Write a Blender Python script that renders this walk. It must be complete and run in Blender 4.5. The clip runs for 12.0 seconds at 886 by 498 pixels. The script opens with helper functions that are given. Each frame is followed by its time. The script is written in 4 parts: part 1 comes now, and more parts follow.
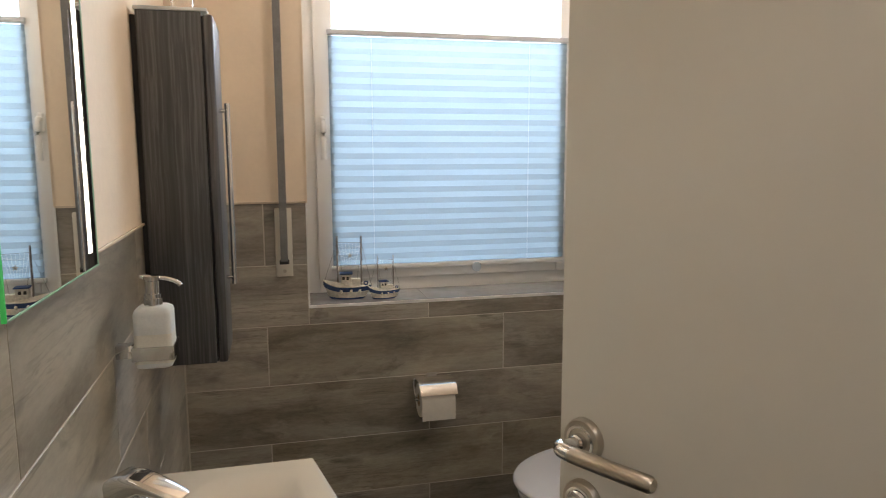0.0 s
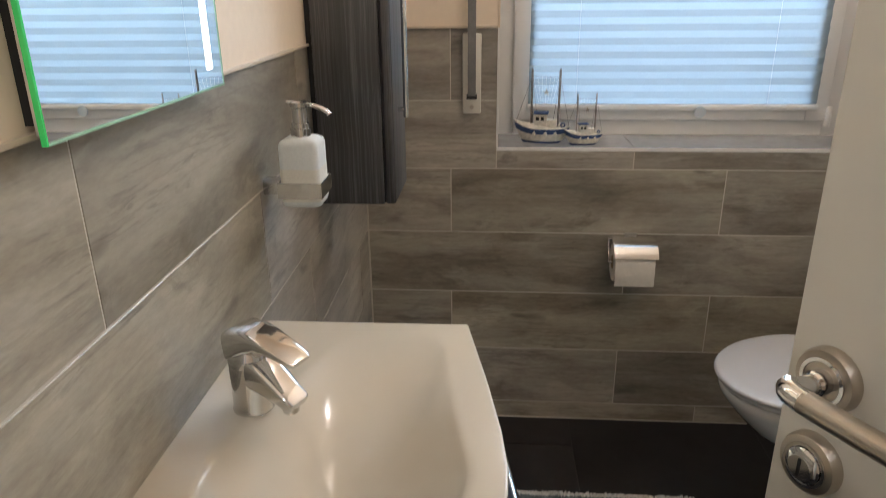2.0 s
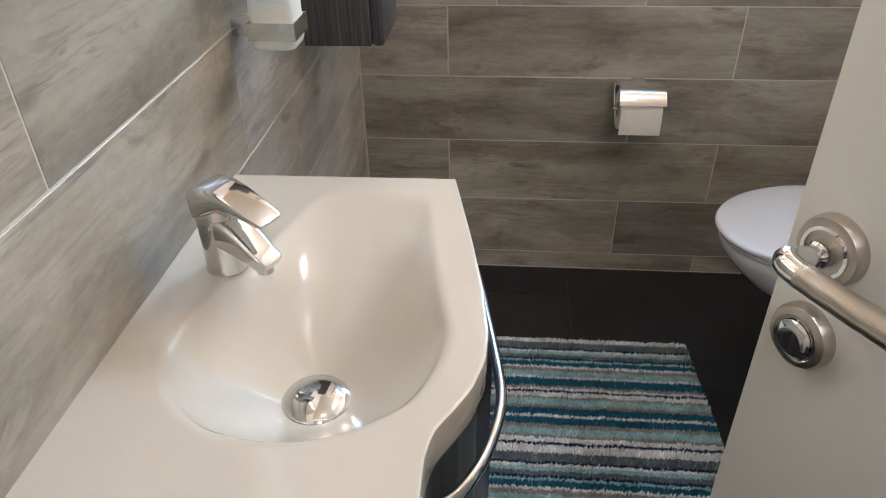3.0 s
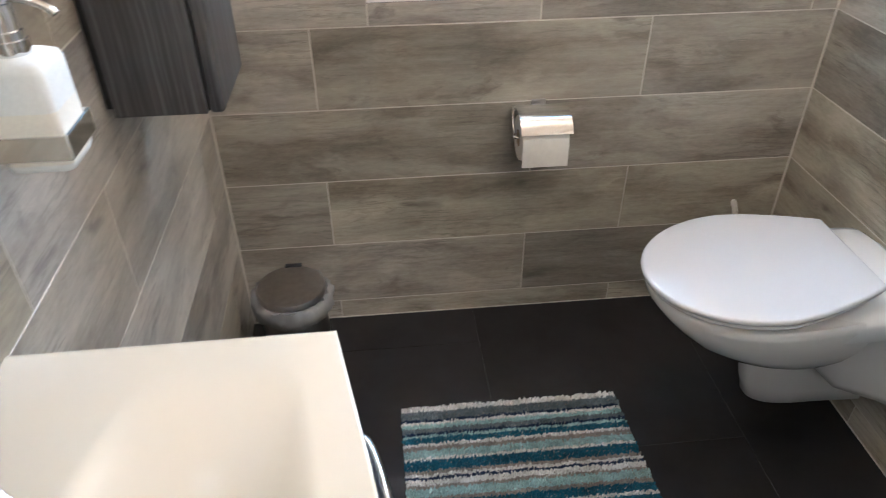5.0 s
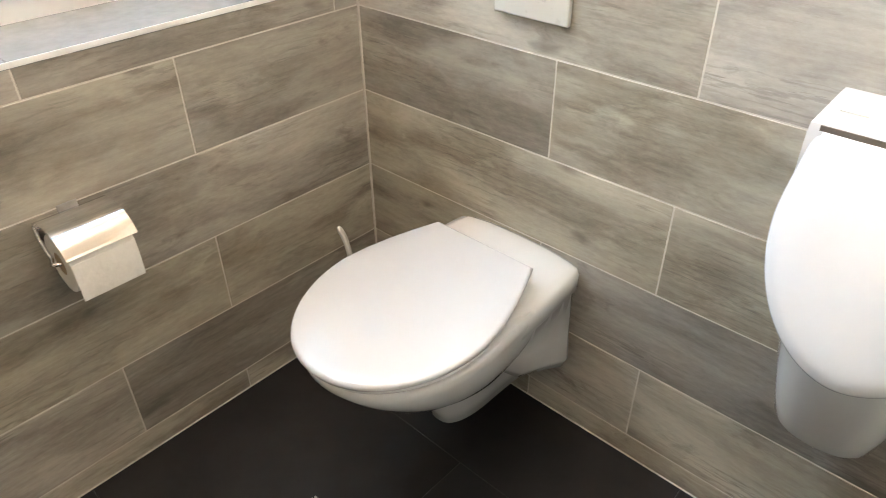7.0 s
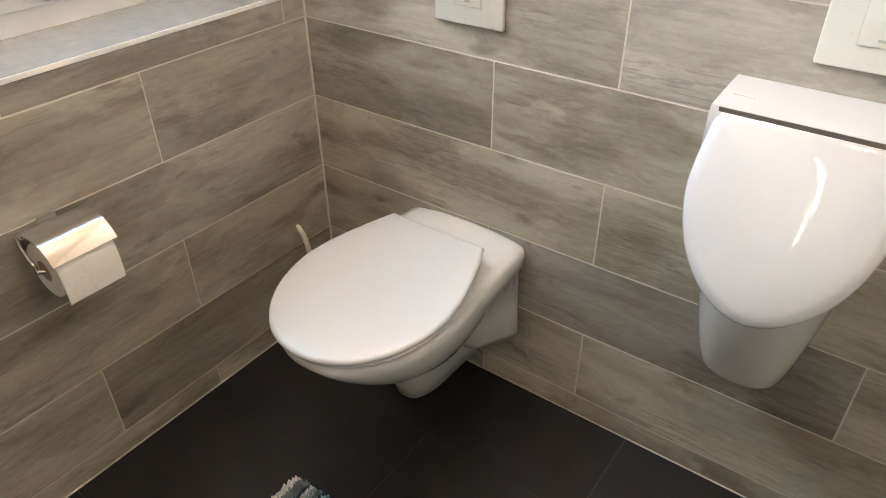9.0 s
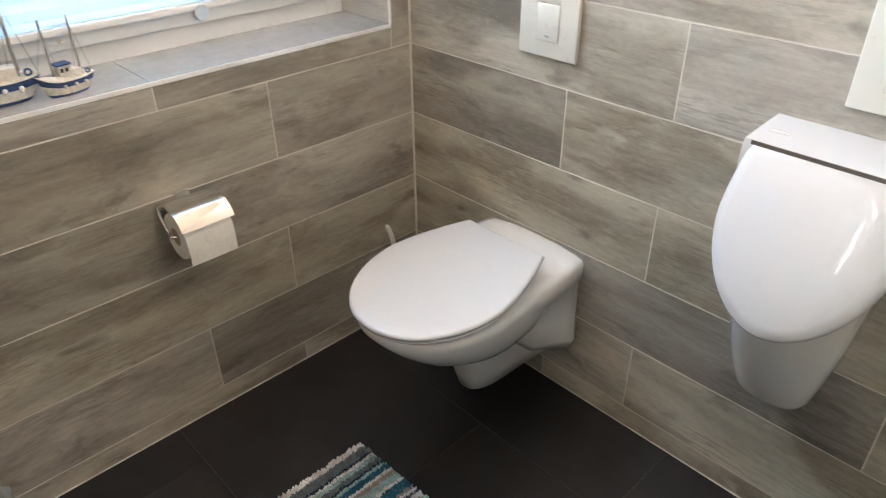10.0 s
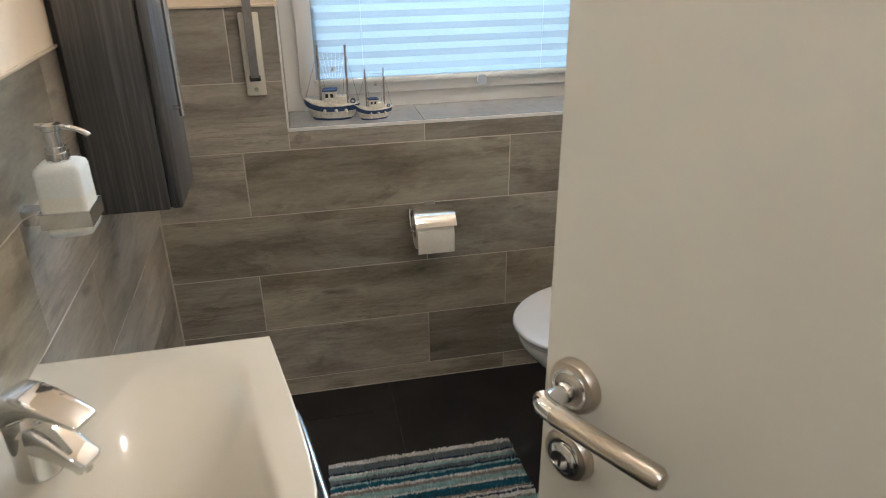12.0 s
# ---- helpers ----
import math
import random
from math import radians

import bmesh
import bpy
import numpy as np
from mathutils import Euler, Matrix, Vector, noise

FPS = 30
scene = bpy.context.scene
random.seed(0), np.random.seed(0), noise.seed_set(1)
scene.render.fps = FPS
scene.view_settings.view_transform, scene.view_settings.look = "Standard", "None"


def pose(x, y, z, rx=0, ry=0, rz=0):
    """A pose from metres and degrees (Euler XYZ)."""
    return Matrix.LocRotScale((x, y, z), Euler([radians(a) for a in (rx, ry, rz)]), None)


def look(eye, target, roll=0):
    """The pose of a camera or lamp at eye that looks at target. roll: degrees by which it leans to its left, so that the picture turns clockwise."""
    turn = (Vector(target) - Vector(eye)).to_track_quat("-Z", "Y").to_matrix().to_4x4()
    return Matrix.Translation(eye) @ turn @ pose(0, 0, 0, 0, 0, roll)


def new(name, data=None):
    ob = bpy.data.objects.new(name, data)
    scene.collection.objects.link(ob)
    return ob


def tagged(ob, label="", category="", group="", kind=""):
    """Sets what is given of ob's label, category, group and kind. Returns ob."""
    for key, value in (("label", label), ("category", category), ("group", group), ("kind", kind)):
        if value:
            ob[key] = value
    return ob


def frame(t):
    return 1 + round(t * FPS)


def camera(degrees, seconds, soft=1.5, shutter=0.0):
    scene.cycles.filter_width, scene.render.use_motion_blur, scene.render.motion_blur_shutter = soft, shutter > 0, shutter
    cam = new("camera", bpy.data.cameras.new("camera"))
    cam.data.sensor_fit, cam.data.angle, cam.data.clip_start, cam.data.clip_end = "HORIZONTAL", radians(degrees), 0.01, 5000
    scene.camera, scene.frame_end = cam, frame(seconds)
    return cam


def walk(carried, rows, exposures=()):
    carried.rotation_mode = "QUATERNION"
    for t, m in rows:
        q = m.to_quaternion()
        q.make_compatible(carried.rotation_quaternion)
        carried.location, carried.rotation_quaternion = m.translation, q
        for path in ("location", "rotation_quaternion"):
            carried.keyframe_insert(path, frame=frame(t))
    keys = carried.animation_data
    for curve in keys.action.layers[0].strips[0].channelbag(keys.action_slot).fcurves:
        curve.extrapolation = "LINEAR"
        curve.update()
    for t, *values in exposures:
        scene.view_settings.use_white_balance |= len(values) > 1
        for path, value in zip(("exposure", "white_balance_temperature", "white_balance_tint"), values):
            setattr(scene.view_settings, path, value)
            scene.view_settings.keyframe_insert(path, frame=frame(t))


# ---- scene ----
cam = camera(65.2, 12.0, soft=0.7, shutter=0.3)
PATH = [
    (0, (0.306, -2.264, 1.416), (0.775, -0.338, 1.145), -0.2),
    (0.5, (0.317, -2.204, 1.407), (0.638, -0.252, 1.111), -0.1),
    (1, (0.351, -2.111, 1.387), (0.497, -0.154, 1.002), -0.6),
    (1.5, (0.378, -2.056, 1.375), (0.341, -0.127, 0.85), -0.4),
    (2, (0.394, -2.021, 1.363), (0.255, -0.153, 0.662), -0.6),
    (2.5, (0.405, -1.983, 1.345), (0.251, -0.24, 0.376), -0.8),
    (2.7, (0.412, -1.971, 1.344), (0.26, -0.269, 0.306), -0.9),
    (4.3, (0.437, -1.797, 1.38), (0.367, -0.171, 0.217), -0.7),
    (4.5, (0.425, -1.733, 1.376), (0.4, -0.107, 0.211), -0.6),
    (5, (0.421, -1.593, 1.367), (0.575, 0.028, 0.206), -0.5),
    (5.5, (0.428, -1.468, 1.343), (0.893, 0.095, 0.184), -0.6),
    (6, (0.447, -1.359, 1.331), (1.251, 0.068, 0.183), -0.7),
    (6.5, (0.48, -1.267, 1.314), (1.532, -0.011, 0.167), -0.6),
    (7, (0.494, -1.221, 1.303), (1.693, -0.103, 0.157), -0.6),
    (7.2, (0.498, -1.211, 1.303), (1.735, -0.135, 0.157), -0.6),
    (8.8, (0.39, -1.254, 1.352), (1.71, -0.287, 0.204), -0.6),
    (9, (0.361, -1.268, 1.353), (1.684, -0.295, 0.212), -0.5),
    (9.5, (0.304, -1.35, 1.372), (1.572, -0.289, 0.246), -0.7),
    (10, (0.273, -1.454, 1.406), (1.433, -0.227, 0.335), -0.6),
    (10.5, (0.287, -1.558, 1.426), (1.253, -0.103, 0.451), -0.5),
    (11, (0.316, -1.688, 1.445), (1.061, -0.086, 0.506), -0.4),
    (11.5, (0.387, -1.837, 1.454), (0.916, -0.124, 0.567), -0.4),
    (12, (0.438, -2.009, 1.454), (0.809, -0.235, 0.607), -0.6),
]
EXPOSURES = [(0, -0.82, 6600, 14), (1, -0.82, 6450, 15), (1.5, -0.62, 6500, 14), (2, -0.53, 6280, 14), (2.5, -0.12, 5850, 13), (2.7, 0.0, 5720, 13), (4.3, 0.0, 5520, 13), (5, 0.44, 5580, 13), (5.5, 0.98, 5800, 10), (6, 1.08, 5950, 11), (6.5, 0.95, 6050, 10), (7, 0.83, 6250, 11), (8.8, 0.46, 6430, 12), (9.5, 0.47, 6250, 12), (10, 0.45, 6000, 12), (10.5, 0.42, 5800, 11), (11, 0.38, 5720, 11), (11.5, 0.14, 5900, 11), (12, -0.22, 6050, 10)]
walk(cam, [(t, look(eye, target, roll)) for t, eye, target, roll in PATH], EXPOSURES)

# ---- plan: the left wall is x = 0, the window wall y = 0, the floor z = 0 ----
W, FRONT, HEIGHT = 1.532, -2.214, 2.45          # room's width, its door wall, its ceiling
STRIP, PITCH, JOINT = 0.063, 0.2, 0.0032         # lowest tile strip, row pitch, grout joint
TOP = STRIP + 6 * PITCH                         # upper edge of the tiles
WX0, WX1, SILL, WTOP, REVEAL = 0.405, 1.465, 0.926, 2.2, 0.21

# ---- light ----
world = bpy.data.worlds.new("world")
scene.world = world
world.use_nodes = True
wn = world.node_tree.nodes
sky = wn.new("ShaderNodeTexSky")
sky.sky_type, sky.sun_disc, sky.sun_elevation, sky.sun_rotation = "NISHITA", False, radians(42), radians(200)
wn["Background"].inputs["Strength"].default_value = 0.12
world.node_tree.links.new(sky.outputs[0], wn["Background"].inputs[0])


def lamp(name, kind, place, target, energy, color, size=0.1, size_y=None):
    data = bpy.data.lights.new(name, kind)
    data.energy, data.color = energy, color
    if kind == "AREA":
        data.size = size
        if size_y:
            data.shape, data.size_y = "RECTANGLE", size_y
        else:
            data.shape = "DISK"
    else:
        data.shadow_soft_size = size
    ob = new(name, data)
    ob.matrix_world = look(place, target)
    return ob


DAY, WARM = (0.74, 0.88, 1.0), (1.0, 0.895, 0.80)
lamp("daylight", "AREA", (0.93, 0.85, 2.2), (0.93, -0.3, 1.15), 330, DAY, 1.6, 1.2)
# the third spot is an added fill that brightens the wall near the door
SPOTS = [(1.00, -0.52, 17), (1.05, -1.05, 1.6), (0.62, -1.78, 4.0)]
for sx, sy, power in SPOTS:
    lamp("ceiling_spot_light", "POINT", (sx, sy, HEIGHT - 0.075), (sx, sy, 0), power, WARM, 0.032)
# unseen fill added beyond the doorway to brighten the door and left wall
lamp("corridor_fill", "AREA", (0.75, -3.0, HEIGHT - 0.02), (0.75, -3.0, 0), 17, (1.0, 0.96, 0.92), 0.3)


# ---- materials ----
def material(name):
    m = bpy.data.materials.new(name)
    m.use_nodes = True
    return m, m.node_tree.nodes, m.node_tree.links, m.node_tree.nodes["Principled BSDF"]


def ramp(nodes, stops, interpolation="LINEAR"):
    r = nodes.new("ShaderNodeValToRGB")
    r.color_ramp.interpolation = interpolation
    while len(r.color_ramp.elements) < len(stops):
        r.color_ramp.elements.new(0.5)
    for e, (p, c) in zip(r.color_ramp.elements, stops):
        e.position, e.color = p, (*c, 1)
    return r


def noise_node(nodes, links, vector, scale, detail=4.0, rough=0.6, distortion=0.0):
    n = nodes.new("ShaderNodeTexNoise")
    n.inputs["Scale"].default_value, n.inputs["Detail"].default_value = scale, detail
    n.inputs["Roughness"].default_value, n.inputs["Distortion"].default_value = rough, distortion
    if vector is not None:
        links.new(vector, n.inputs["Vector"])
    return n


def math_node(nodes, links, op, a, b):
    n = nodes.new("ShaderNodeMath")
    n.operation = op
    for k, v in enumerate((a, b)):
        if isinstance(v, (int, float)):
            n.inputs[k].default_value = v
        else:
            links.new(v, n.inputs[k])
    return n.outputs[0]


def mix(nodes, links, fac, a, b, blend="MIX"):
    n = nodes.new("ShaderNodeMix")
    n.data_type, n.blend_type = "RGBA", blend
    for sock, v in ((n.inputs[0], fac), (n.inputs[6], a), (n.inputs[7], b)):
        if isinstance(v, (int, float)):
            sock.default_value = v
        elif isinstance(v, tuple):
            sock.default_value = (*v, 1)
        else:
            links.new(v, sock)
    return n.outputs[2]


def bump(nodes, links, height, strength, distance, shader):
    b = nodes.new("ShaderNodeBump")
    b.inputs["Strength"].default_value, b.inputs["Distance"].default_value = strength, distance
    links.new(height, b.inputs["Height"])
    links.new(b.outputs[0], shader.inputs["Normal"])


def plain(name, color, rough=0.5, metal=0.0, spread=0.04, scale=30.0, relief=0.0, coat=0.0):
    """A plain surface with slight unevenness of colour and gloss at two scales."""
    m, n, l, p = material(name)
    co = n.new("ShaderNodeTexCoord").outputs["Object"]
    a = noise_node(n, l, co, scale)
    b = noise_node(n, l, co, scale * 0.13, 2.0)
    s = math_node(n, l, "ADD", a.outputs[0], b.outputs[0])
    lo, hi = tuple(c * (1 - spread) for c in color), tuple(min(1, c * (1 + spread)) for c in color)
    r = ramp(n, [(0.35, lo), (0.65, hi)])
    l.new(math_node(n, l, "MULTIPLY", s, 0.5), r.inputs[0])
    l.new(r.outputs[0], p.inputs["Base Color"])
    l.new(math_node(n, l, "MULTIPLY_ADD", a.outputs[0], 0.05), p.inputs["Roughness"])
    p.inputs["Roughness"].links[0].from_node.inputs[2].default_value = max(0.0, rough - 0.025)
    p.inputs["Metallic"].default_value = metal
    p.inputs["Coat Weight"].default_value = coat
    p.inputs["Coat Roughness"].default_value = 0.05
    if relief:
        bump(n, l, a.outputs[0], 0.5, relief, p)
    return m


def wood_tile(name, dark, mid, pale):
    """Porcelain plank with a printed, weathered oak grain along its local x."""
    m, n, l, p = material(name)
    info = n.new("ShaderNodeObjectInfo")
    rnd = info.outputs["Random"]
    shift = n.new("ShaderNodeCombineXYZ")
    for k, f in enumerate((37.0, 11.0, 53.0)):
        l.new(math_node(n, l, "MULTIPLY", rnd, f), shift.inputs[k])
    add = n.new("ShaderNodeVectorMath")
    l.new(n.new("ShaderNodeTexCoord").outputs["Object"], add.inputs[0])
    l.new(shift.outputs[0], add.inputs[1])

    def stretched(x, y, z):
        mp = n.new("ShaderNodeMapping")
        mp.inputs["Scale"].default_value = (x, y, z)
        l.new(add.outputs[0], mp.inputs["Vector"])
        return mp.outputs[0]

    bend = noise_node(n, l, stretched(2.2, 1, 6), 1.0, 3.0)
    bent = n.new("ShaderNodeVectorMath")
    bent.operation = "MULTIPLY_ADD"
    l.new(bend.outputs["Color"], bent.inputs[0])
    bent.inputs[1].default_value = (0.0, 0.0, 0.022)
    l.new(add.outputs[0], bent.inputs[2])

    def along(x, z, detail, rough, distort=0.0):
        mp = n.new("ShaderNodeMapping")
        mp.inputs["Scale"].default_value = (x, 1, z)
        l.new(bent.outputs[0], mp.inputs["Vector"])
        return noise_node(n, l, mp.outputs[0], 1.0, detail, rough, distort)

    grain = along(3.6, 85, 7.0, 0.66, 0.5)
    fine = noise_node(n, l, stretched(45, 1, 130), 1.0, 4.0, 0.7)
    # smoky, weathered clouds: a noise whose coordinates are themselves bent by a broad noise
    drift = noise_node(n, l, stretched(2.6, 1, 6.5), 1.0, 4.0, 0.6)
    drifted = n.new("ShaderNodeVectorMath")
    drifted.operation = "MULTIPLY_ADD"
    l.new(drift.outputs["Color"], drifted.inputs[0])
    drifted.inputs[1].default_value = (0.34, 0.0, 0.10)
    l.new(add.outputs[0], drifted.inputs[2])

    def smoky(x, z, detail, rough):
        mp = n.new("ShaderNodeMapping")
        mp.inputs["Scale"].default_value = (x, 1, z)
        l.new(drifted.outputs[0], mp.inputs["Vector"])
        return noise_node(n, l, mp.outputs[0], 1.0, detail, rough, 0.3)

    cloud = smoky(2.0, 8.0, 6.0, 0.58)
    blotch = smoky(6.0, 13.0, 8.0, 0.68)
    bleach = smoky(3.4, 9.0, 6.0, 0.62)

    # cathedral figure of the print: thin contour lines, strong in patches only
    wmap = n.new("ShaderNodeMapping")
    wmap.inputs["Scale"].default_value = (0.9, 1, 6.0)
    l.new(add.outputs[0], wmap.inputs["Vector"])
    wave = n.new("ShaderNodeTexWave")
    wave.bands_direction = "Z"
    for key, val in (("Scale", 2.6), ("Distortion", 14.0), ("Detail", 6.0), ("Detail Scale", 1.1), ("Detail Roughness", 0.66)):
        wave.inputs[key].default_value = val
    l.new(wmap.outputs[0], wave.inputs["Vector"])
    v = math_node(n, l, "MULTIPLY", grain.outputs[0], 0.13)
    v = math_node(n, l, "ADD", v, math_node(n, l, "MULTIPLY", fine.outputs[0], 0.14))
    v = math_node(n, l, "ADD", v, math_node(n, l, "MULTIPLY", cloud.outputs[0], 0.73))
    r = ramp(n, [(0.35, dark), (0.49, mid), (0.64, pale)])
    l.new(v, r.inputs[0])
    stain = ramp(n, [(0.57, (0, 0, 0)), (0.70, (1, 1, 1))])
    l.new(blotch.outputs[0], stain.inputs[0])
    washed = ramp(n, [(0.56, (0, 0, 0)), (0.68, (1, 1, 1))])
    l.new(bleach.outputs[0], washed.inputs[0])
    patch = ramp(n, [(0.47, (0.05, 0.05, 0.05)), (0.66, (1, 1, 1))])
    l.new(noise_node(n, l, stretched(3.0, 1, 8), 1.0, 3.0, 0.6, 0.6).outputs[0], patch.inputs[0])
    lines = ramp(n, [(0.74, (0, 0, 0)), (0.95, (1, 1, 1))])
    l.new(wave.outputs[1], lines.inputs[0])
    pores = ramp(n, [(0.575, (0, 0, 0)), (0.645, (1, 1, 1))])
    l.new(along(13, 150, 4.0, 0.6, 0.5).outputs[0], pores.inputs[0])
    c = mix(n, l, math_node(n, l, "MULTIPLY", washed.outputs[0], 0.55), r.outputs[0], tuple(x * 1.04 for x in pale))
    c = mix(n, l, math_node(n, l, "MULTIPLY", stain.outputs[0], 0.62), c, tuple(x * 0.8 for x in dark))
    c = mix(n, l, math_node(n, l, "MULTIPLY", math_node(n, l, "MULTIPLY", lines.outputs[0], patch.outputs[0]), 0.36), c, tuple(x * 0.75 for x in dark))
    c = mix(n, l, math_node(n, l, "MULTIPLY", math_node(n, l, "MULTIPLY", pores.outputs[0], patch.outputs[0]), 0.50), c, tuple(x * 0.6 for x in dark))
    # a few small dark knots
    spot = n.new("ShaderNodeTexVoronoi")
    spot.inputs["Scale"].default_value = 1.0
    mpk = n.new("ShaderNodeMapping")
    mpk.inputs["Scale"].default_value = (4.2, 1, 9.0)
    l.new(drifted.outputs[0], mpk.inputs["Vector"])
    l.new(mpk.outputs[0], spot.inputs["Vector"])
    knot = ramp(n, [(0.03, (1, 1, 1)), (0.15, (0, 0, 0))])
    l.new(spot.outputs["Distance"], knot.inputs[0])
    c = mix(n, l, math_node(n, l, "MULTIPLY", knot.outputs[0], 0.6), c, tuple(x * 0.45 for x in dark))
    tone = n.new("ShaderNodeHueSaturation")
    l.new(math_node(n, l, "MULTIPLY_ADD", rnd, 0.42), tone.inputs["Value"])
    tone.inputs["Value"].links[0].from_node.inputs[2].default_value = 0.78
    odd = math_node(n, l, "FRACT", math_node(n, l, "MULTIPLY", rnd, 7.3), 0.0)
    l.new(math_node(n, l, "MULTIPLY_ADD", odd, 0.5), tone.inputs["Saturation"])
    tone.inputs["Saturation"].links[0].from_node.inputs[2].default_value = 0.75
    l.new(math_node(n, l, "MULTIPLY_ADD", odd, 0.014), tone.inputs["Hue"])
    tone.inputs["Hue"].links[0].from_node.inputs[2].default_value = 0.495
    l.new(c, tone.inputs["Color"])
    l.new(tone.outputs[0], p.inputs["Base Color"])
    l.new(math_node(n, l, "MULTIPLY_ADD", grain.outputs[0], 0.2), p.inputs["Roughness"])
    p.inputs["Roughness"].links[0].from_node.inputs[2].default_value = 0.22
    p.inputs["Specular IOR Level"].default_value = 0.6
    bump(n, l, grain.outputs[0], 0.25, 0.0012, p)
    return m


TILE = wood_tile("wood_look_tile", (0.160, 0.138, 0.110), (0.333, 0.300, 0.250), (0.515, 0.477, 0.404))
# grey sill tile, its base lightened and blued for the window's light
SILLTILE = plain("grey_sill_tile", (0.33, 0.335, 0.345), 0.17, spread=0.12, scale=35, relief=0.0003)
GROUT = plain("grout", (0.60, 0.565, 0.50), 0.9, spread=0.1, scale=80, relief=0.0008)
PAINT = plain("wall_paint", (0.82, 0.70, 0.555), 0.85, spread=0.03, scale=60, relief=0.0012)
TRIM = plain("edge_trim", (0.62, 0.52, 0.40), 0.5)
FLOOR = plain("floor_tile", (0.0128, 0.0116, 0.0122), 0.40, spread=0.6, scale=9, relief=0.0008)
FLOOR.node_tree.nodes["Principled BSDF"].inputs["Specular IOR Level"].default_value = 0.34
FLOORJOINT = plain("floor_grout", (0.042, 0.039, 0.038), 0.9, spread=0.15)
CERAMIC = plain("ceramic", (0.65, 0.645, 0.63), 0.10, spread=0.01, scale=8, coat=0.5)
BASIN = plain("mineral_cast", (0.50, 0.453, 0.364), 0.13, spread=0.012, scale=8, coat=0.2)
PLASTIC = plain("white_plastic", (0.66, 0.64, 0.575), 0.28, spread=0.015, scale=20)
UPVC = plain("window_plastic", (0.80, 0.80, 0.79), 0.35, spread=0.02, scale=20)
DOORPAINT = plain("door_lacquer", (0.635, 0.618, 0.555), 0.42, spread=0.025, scale=7, relief=0.0003)
CHROME = plain("chrome", (0.70, 0.71, 0.72), 0.07, 1.0, spread=0.03)
NICKEL = plain("satin_nickel", (0.50, 0.46, 0.40), 0.32, 1.0, spread=0.06)
STEEL = plain("brushed_steel", (0.40, 0.38, 0.36), 0.30, 1.0, spread=0.12, scale=60)
BLACK = plain("black_plastic", (0.015, 0.015, 0.016), 0.5)
GREY = plain("grey_webbing", (0.20, 0.20, 0.20), 0.85, spread=0.15, scale=200, relief=0.0008)
PAPER = plain("tissue_paper", (0.74, 0.71, 0.65), 0.95, spread=0.05, scale=70, relief=0.002)
OUTSIDE = plain("outside_ground", (0.2, 0.24, 0.15), 0.9, spread=0.4, scale=0.5)
BOATWHITE = plain("weathered_white_wood", (0.66, 0.63, 0.56), 0.7, spread=0.3, scale=110, relief=0.0015)
BOATBLUE = plain("weathered_blue_wood", (0.035, 0.075, 0.19), 0.7, spread=0.5, scale=90, relief=0.001)
TWIG = plain("bare_wood", (0.26, 0.245, 0.23), 0.7, spread=0.3, scale=120)
PALECORD = plain("pale_cord", (0.55, 0.60, 0.64), 0.7)
PALELINE = plain("pale_joint", (0.58, 0.56, 0.51), 0.6)
DARKLINE = plain("small_print", (0.42, 0.41, 0.39), 0.6)


def dark_oak():
    m, n, l, p = material("dark_oak_laminate")
    co = n.new("ShaderNodeTexCoord").outputs["Object"]
    wob = noise_node(n, l, co, 5.0, 2.0)
    mp = n.new("ShaderNodeMapping")
    mp.inputs["Scale"].default_value = (150, 150, 1.3)
    va = n.new("ShaderNodeVectorMath")
    va.operation = "MULTIPLY_ADD"
    l.new(wob.outputs["Color"], va.inputs[0])
    va.inputs[1].default_value = (0.010, 0.010, 0.0)
    l.new(co, va.inputs[2])
    l.new(va.outputs[0], mp.inputs["Vector"])
    g = noise_node(n, l, mp.outputs[0], 1.0, 6.0, 0.62)
    # grain colours tinted slightly blue for the daylight sheen on the cabinet
    r = ramp(n, [(0.38, (0.017, 0.017, 0.018)), (0.51, (0.038, 0.038, 0.041)), (0.64, (0.096, 0.097, 0.104))])
    l.new(g.outputs[0], r.inputs[0])
    l.new(r.outputs[0], p.inputs["Base Color"])
    p.inputs["Roughness"].default_value = 0.34
    p.inputs["Specular IOR Level"].default_value = 0.9
    bump(n, l, g.outputs[0], 0.25, 0.0006, p)
    return m


OAK = dark_oak()


def glass(name, color=(1, 1, 1), rough=0.0, ior=1.45):
    m, n, l, p = material(name)
    p.inputs["Base Color"].default_value = (*color, 1)
    p.inputs["Roughness"].default_value, p.inputs["IOR"].default_value = rough, ior
    p.inputs["Transmission Weight"].default_value = 1.0
    return m


GLASS = glass("clear_glass")
# faint emission stands in for light caught in the mirror's glass edge
GREENGLASS, _n, _l, _p = material("glowing_green_edge")
_p.inputs["Base Color"].default_value = (0.05, 0.45, 0.12, 1)
_p.inputs["Roughness"].default_value = 0.12
_p.inputs["Emission Color"].default_value = (0.06, 0.75, 0.14, 1)
_p.inputs["Emission Strength"].default_value = 0.28
MIRROR, _n, _l, _p = material("silvered_mirror")
_p.inputs["Base Color"].default_value, _p.inputs["Metallic"].default_value = (0.93, 0.96, 0.95, 1), 1.0
_p.inputs["Roughness"].default_value = 0.004


